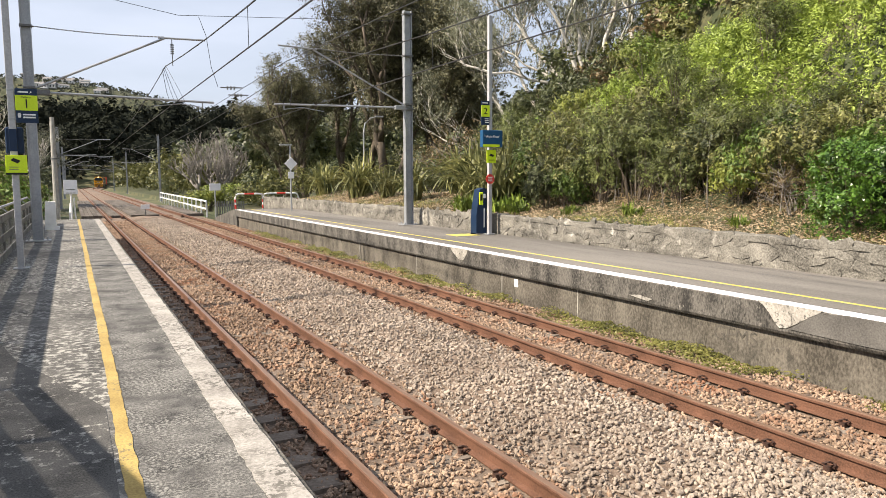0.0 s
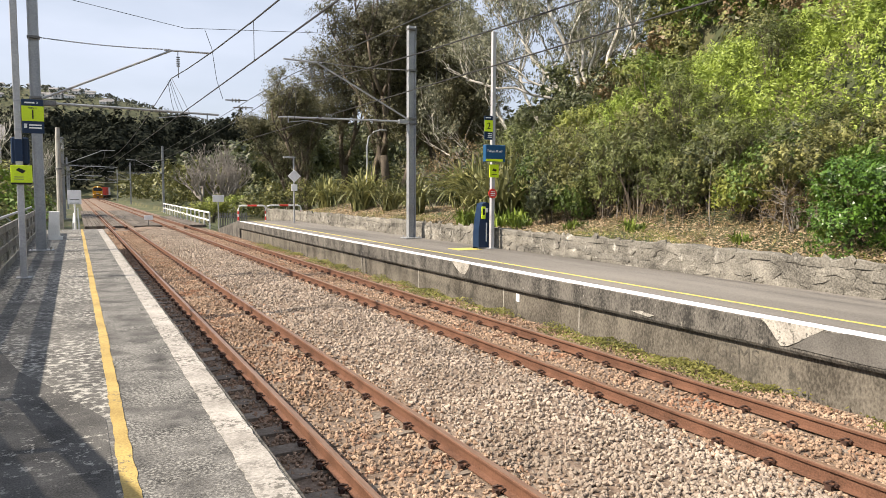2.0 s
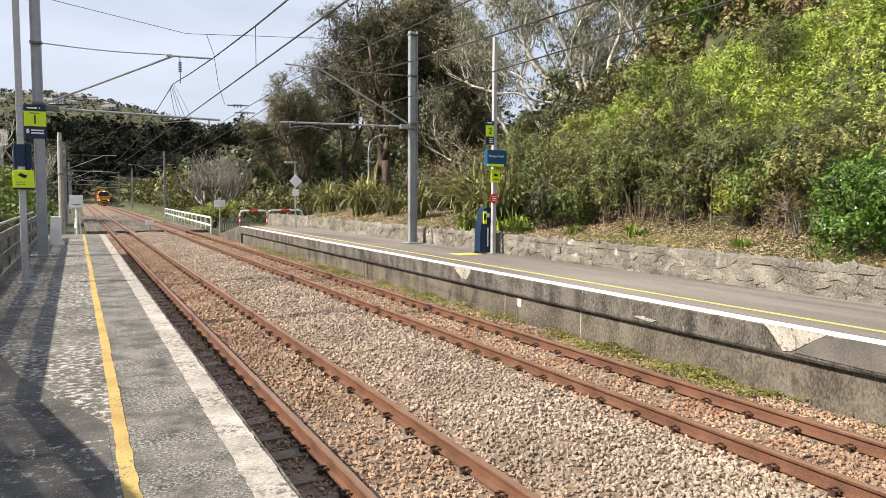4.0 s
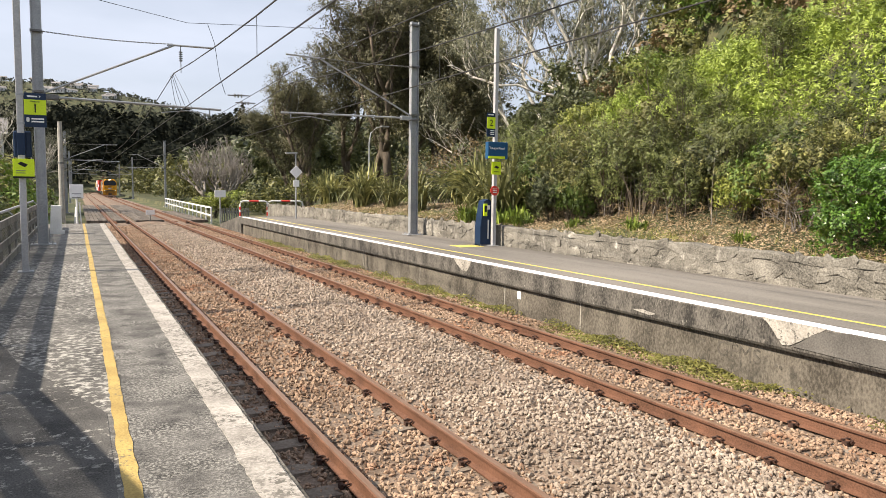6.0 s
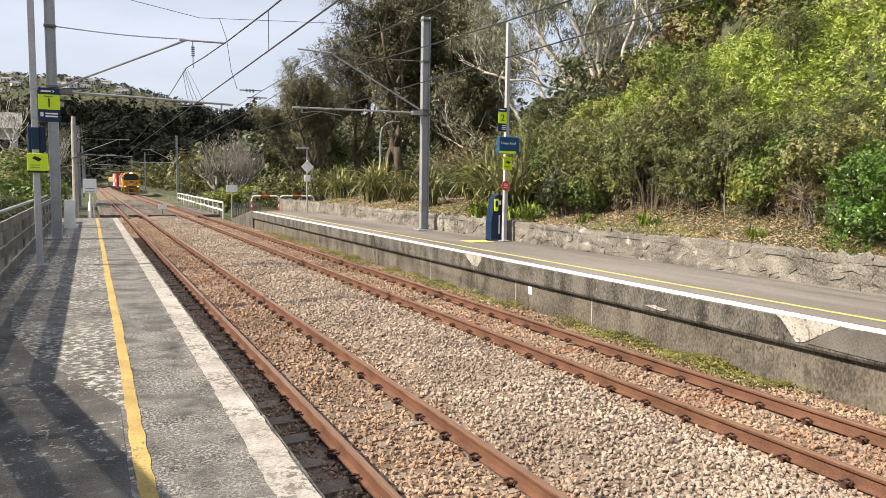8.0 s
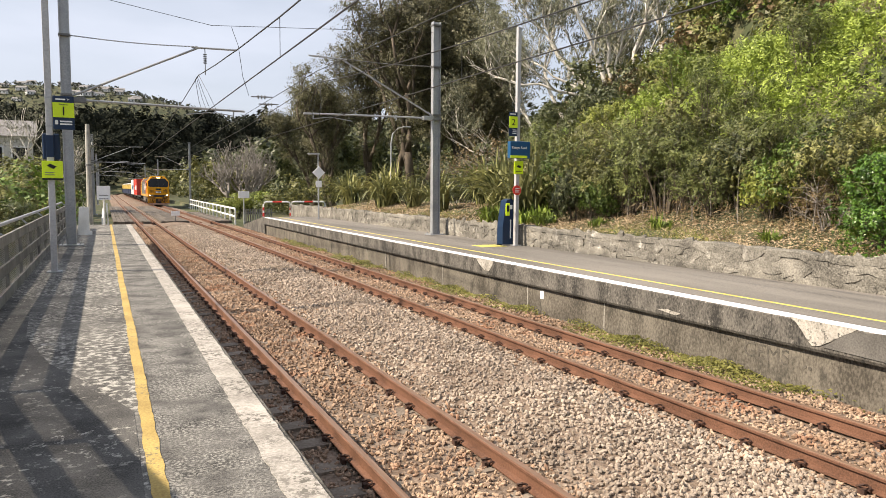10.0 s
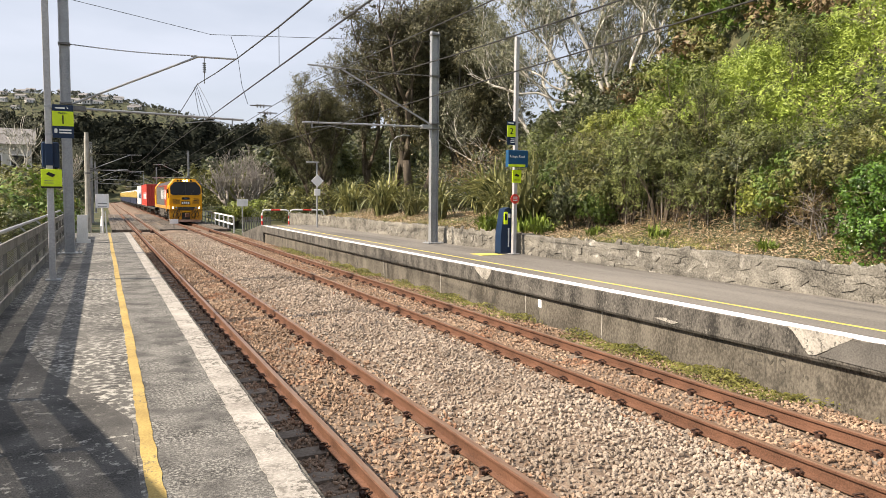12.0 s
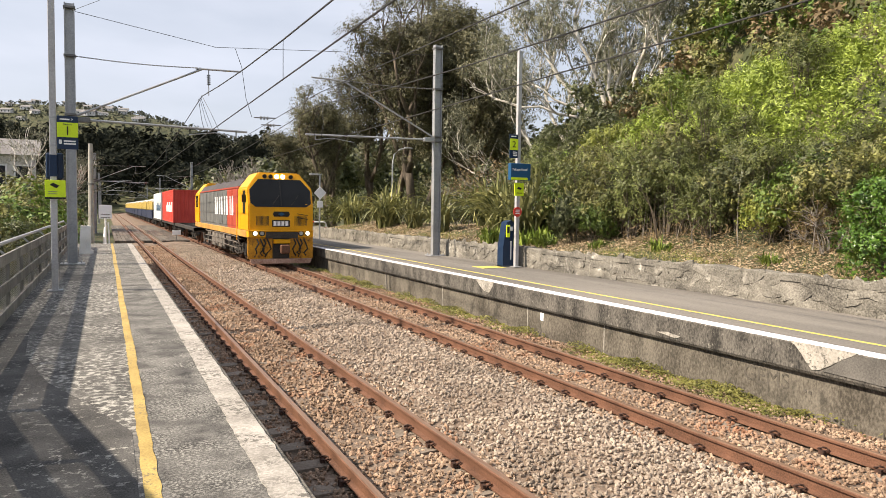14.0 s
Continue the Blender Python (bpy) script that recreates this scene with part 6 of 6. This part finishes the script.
big_bush()
canes = bmesh.new()
rc = random.Random(33)
for i in range(130):
    x, y = rc.uniform(13.0, 14.6), rc.uniform(8, 19)
    z = float(ground_z(x, y))
    h = rc.uniform(0.5, 1.6)
    a, b = rc.uniform(-0.35, 0.35), rc.uniform(-0.3, 0.3)
    tube([(x, y, z - 0.1), (x + a * 0.4, y + b * 0.4, z + h * 0.5), (x + a, y + b, z + h)], rc.uniform(0.006, 0.014), 4, canes, 0.003)
solid("cane_thicket", canes, "bark_grey", "thicket of thin pale bare canes under the shrubs", "canes", kind="stuff")
gd = np.random.default_rng(17)
n = 2600
cx, cy = gd.uniform(12.9, 14.2, n), gd.uniform(6, 20, n)
c = np.stack([cx, cy, ground_z(cx, cy) + gd.random(n) ** 2 * 0.5], -1)
tagged(new("dead_fern", leaf_mesh("dead_fern", leaves(gd, c, np.tile([[-0.4, 0, 1.0]], (n, 1)), 0.2, 0.025), L["dry"])), "brown dead fern and brushwood at the foot of the shrubs", "dead plants", kind="stuff")

# ---- repairs and paint on the platform wall ----
M["patch"] = mat("patch", (0.20, 0.185, 0.16), (0.47, 0.44, 0.39), 0.85, 4, 30, 0.6, spots=(0.10, 0.095, 0.085), spot_scale=14, spot_at=0.56)
M["graffiti"] = mat("graffiti", (0.05, 0.046, 0.038), (0.14, 0.125, 0.105), 0.9, 6, 30, 0.2)
for pts in ([(6.20, 0.715), (6.10, 0.66), (6.02, 0.58), (5.93, 0.47), (5.86, 0.405), (5.76, 0.42), (5.62, 0.50), (5.44, 0.62), (5.36, 0.66), (5.28, 0.715)],
            [(14.75, 0.715), (14.6, 0.6), (14.35, 0.47), (14.1, 0.45), (13.95, 0.6), (13.9, 0.715)],
            [(8.62, 0.44), (8.2, 0.40), (8.1, 0.44), (8.4, 0.47)]):
    part("repair_patch", prism(pts, "x", X2 - 0.024, X2 + 0.02), "patch", plat2, "pale mortar repair patch")
M["patch_grey"] = mat("patch_grey", (0.085, 0.08, 0.073), (0.17, 0.16, 0.145), 0.9, 2, 45, 0.5)
part("repair_patch", prism([(5.72, 0.415), (5.46, 0.605), (5.33, 0.67), (5.0, 0.71), (3.9, 0.71), (3.7, 0.5), (3.9, 0.40), (4.8, 0.395)], "x", X2 - 0.023, X2 + 0.02), "patch_grey", plat2, "smooth grey cement repair")
part("painted_tag", box(X2 + 0.08, X2 + 0.1, 12.0, 12.12, 0.10, 0.26), "white", plat2, "small white painted rectangle")
tag = words("GEMS", 0.30, "graffiti", plat2, Matrix.Translation((X2 + 0.088, 6.62, 0.13)) @ pose(0, 0, 0, 90, 0, -90), 0.003)
tag.name = "graffiti_lettering"
for y, z in ((7.28, 0.2), (7.22, 0.19), (6.02, 0.09), (5.95, 0.08)):
    part("graffiti_mark", tube([(X2 + 0.084, y, z), (X2 + 0.1, y, z)], 0.025, 8), "graffiti", plat2)
for y in (12.6, 10.05, 16.8, 21.0):
    part("streak", box(X2 + 0.086, X2 + 0.1, y, y + 0.025, -0.3, 0.32), "patch", plat2, "pale lime streak")

# ---- far houses on the hill ----
M["roof_grey"] = mat("roof_grey", (0.16, 0.15, 0.15), (0.28, 0.27, 0.26), 0.8, 0.3, 4, 0.1)
M["house_wall"] = mat("house_wall", (0.45, 0.44, 0.42), (0.68, 0.67, 0.64), 0.8, 0.3, 4, 0.1, vary=0.25)


def house(x, y, w, d, h, rz, label):
    t = thing("house", label, "house", (x, y, float(ground_z(x, y)) - 0.5), "far houses", rz=rz)
    part("wall", box(-w / 2, w / 2, -d / 2, d / 2, 0, h), "house_wall", t)
    part("roof", prism([(-d / 2 - 0.5, h), (d / 2 + 0.5, h), (0, h + d * 0.28)], "x", -w / 2 - 0.4, w / 2 + 0.4), "roof_grey", t)
    for k in range(3):
        xx = -w / 2 + w * (k + 0.5) / 3
        for f0, f1 in ((0.3, 0.75),) if h < 6 else ((0.12, 0.36), (0.62, 0.88)):
            wn_ = part("window", box(xx - 0.6, xx + 0.6, -d / 2 - 0.06, -d / 2 + 0.02, h * f0, h * f1), "cab_glass", t)
            part("window_frame", box(xx - 0.72, xx + 0.72, -d / 2 - 0.03, -d / 2 + 0.01, h * f0 - 0.12, h * f1 + 0.12), "white", wn_)


rh = random.Random(9)
for i in range(26):
    house(rh.uniform(-130, 60), rh.uniform(1000, 1150), rh.uniform(8, 15), rh.uniform(7, 10), rh.uniform(3, 5.5), rh.uniform(-25, 25), "pale suburban house high on a distant hillside")
house(-9.0, 78, 6, 6, 8.4, 4, "pale weatherboard house behind bushes beside the line")
wood("hill_scrub", 14, 3000, (-330, 260, 600, 1150), 3.6, "hill", "scrub and pines scattered over the distant hillside, haze in their colour", 4, 8)


# ---- fine wires at the arms ----
def bridle(x, y, z0, z1, dx):
    t = thing("wire_bridle", "thin black bridle wires joining the carrier and contact wires", "wire", group="overhead wires")
    for d in (-1.3, -0.35, 0.35, 1.3):
        part("bridle_wire", tube([(x, y + d * 0.3, z0), (x + dx * 0.5, y + d * 0.8, (z0 + z1) / 2 - 0.05), (x + dx, y + d, z1)], 0.007, 4), "wire", t)


bridle(2.5, 21.74, 5.52, 4.45, 0.35)
bridle(6.3, 22.68, 5.65, 4.48, -0.3)
wire("jumper_cable", [(3.58, 22.25, 7.13), (3.78, 22.3, 6.6), (3.92, 22.4, 5.7), (4.12, 22.55, 5.16)], 0.008, "thin black jumper cable hanging from the span wire")
wire("span_wire", [(-0.7, 21.74, 7.6), (3.0, 15, 7.9), (9, 2, 8.4)], 0.006, "thin black wire crossing above the tracks")
for x, y, z in ((4.5, 22.6, 5.15), (5.0, 24.0, 5.1)):
    si = thing("section_insulator", "small dark insulator on the overhead wires", "insulator", (x, y, z), "insulators")
    part("rod", tube([(-0.3, 0, 0), (0.35, 0, 0.02)], 0.02, 6), "steel_dark", si)
    for k in range(3):
        part("disc", tube([(-0.1 + 0.1 * k, 0, 0), (-0.07 + 0.1 * k, 0, 0)], 0.06, 8), "steel_dark", si)


# ---- wear and dark lines on the near platform ----
M["tar"] = mat("tar", (0.018, 0.018, 0.018), (0.05, 0.049, 0.047), 0.85, 6, 60, 0.4)
M["asphalt_patch"] = mat("asphalt_patch", (0.036, 0.035, 0.034), (0.12, 0.115, 0.107), 0.92, 2.5, 90, 0.7, spots=(0.36, 0.345, 0.31), spot_scale=16, spot_at=0.56, width=0.11, mask=1.0, mask_at=0.48, edge=0.07)


def crack(points, w, seed):
    """A dark line in the asphalt, also used for cracks: a thin wavering strip."""
    r = random.Random(seed)
    pts = []
    for a, b in zip(points, points[1:]):
        a, b = Vector(a), Vector(b)
        n = max(2, int((b - a).length / 0.15))
        pts += [a.lerp(b, k / n) + Vector((r.uniform(-0.012, 0.012), r.uniform(-0.012, 0.012))) for k in range(n)]
    pts.append(Vector(points[-1]))
    bm = bmesh.new()
    rows = []
    for i, p in enumerate(pts):
        d = (pts[min(i + 1, len(pts) - 1)] - pts[max(0, i - 1)]).normalized()
        s = Vector((-d.y, d.x)) * w * r.uniform(0.4, 1.1)
        rows.append((bm.verts.new((p.x + s.x, p.y + s.y, P + 0.004)), bm.verts.new((p.x - s.x, p.y - s.y, P + 0.004))))
    for q0, q1 in zip(rows, rows[1:]):
        bm.faces.new((q0[0], q0[1], q1[1], q1[0]))
    part("crack", bm, "tar", plat1, "dark line in the asphalt")


# broad dark line across the deck, near the mast foot
crack([(-1.3, 21.3), (0.8, 21.1)], 0.03, 3)
crack([(-1.3, 27.6), (0.8, 27.5)], 0.02, 4)
crack([(-1.1, 13.6), (-0.2, 13.9), (0.15, 13.7)], 0.012, 5)
crack([(0.18, 7.0), (0.28, 7.02)], 0.012, 6)
part("asphalt_repair", prism([(-1.32, 2.0), (0.14, 2.0), (0.14, 5.4), (-0.15, 6.3), (-0.5, 7.2), (-0.8, 8.6), (-0.98, 11.5), (-1.32, 11.8)], "z", P - 0.01, P + 0.003), "asphalt_patch", plat1, "darker patched asphalt")


# ---- check rails through the crossing ----
def check_rails(rails, parent_label):
    t = thing("check_rail_pair", parent_label, "check rails", kind="structure")
    for x, s in ((rails[0], 1), (rails[1], -1)):
        ys = [50.5, 52.0, 60, 75, 92, 94.5, 96]
        off = [0.28, 0.12, 0.11, 0.11, 0.11, 0.12, 0.28]
        bm = bmesh.new()
        rings = [[bm.verts.new((x + s * o + u * 0.8, y, v * 0.9 - 0.012)) for u, v in RAIL] for y, o in zip(ys, off)]
        for a, b in zip(rings, rings[1:]):
            for i in range(len(RAIL)):
                j = (i + 1) % len(RAIL)
                bm.faces.new((a[i], a[j], b[j], b[i]))
        bm.faces.new(rings[0])
        bm.faces.new(rings[-1][::-1])
        part("check_rail", bm, "rust", t, "rust-brown guard rail with flared ends")


check_rails(T1, "rusty guard rails inside the track at the crossing")
check_rails(T2, "rusty guard rails inside the track at the crossing")
fp = thing("picket_fence", "weathered grey picket fence beside the crossing path", "fence", (8.7, 49.6, -0.35))
for i in range(12):
    part("picket", box(i * 0.16, i * 0.16 + 0.09, -0.015, 0.015, 0, 1.25, 0.004), "wood_grey", fp)
for z in (0.3, 0.95):
    part("rail", box(-0.05, 2.0, 0.015, 0.05, z, z + 0.09), "wood_grey", fp)

lay_stones()


def motions():
    for ob, back in MOVERS:
        walk(ob, coach_rows(back))


motions()
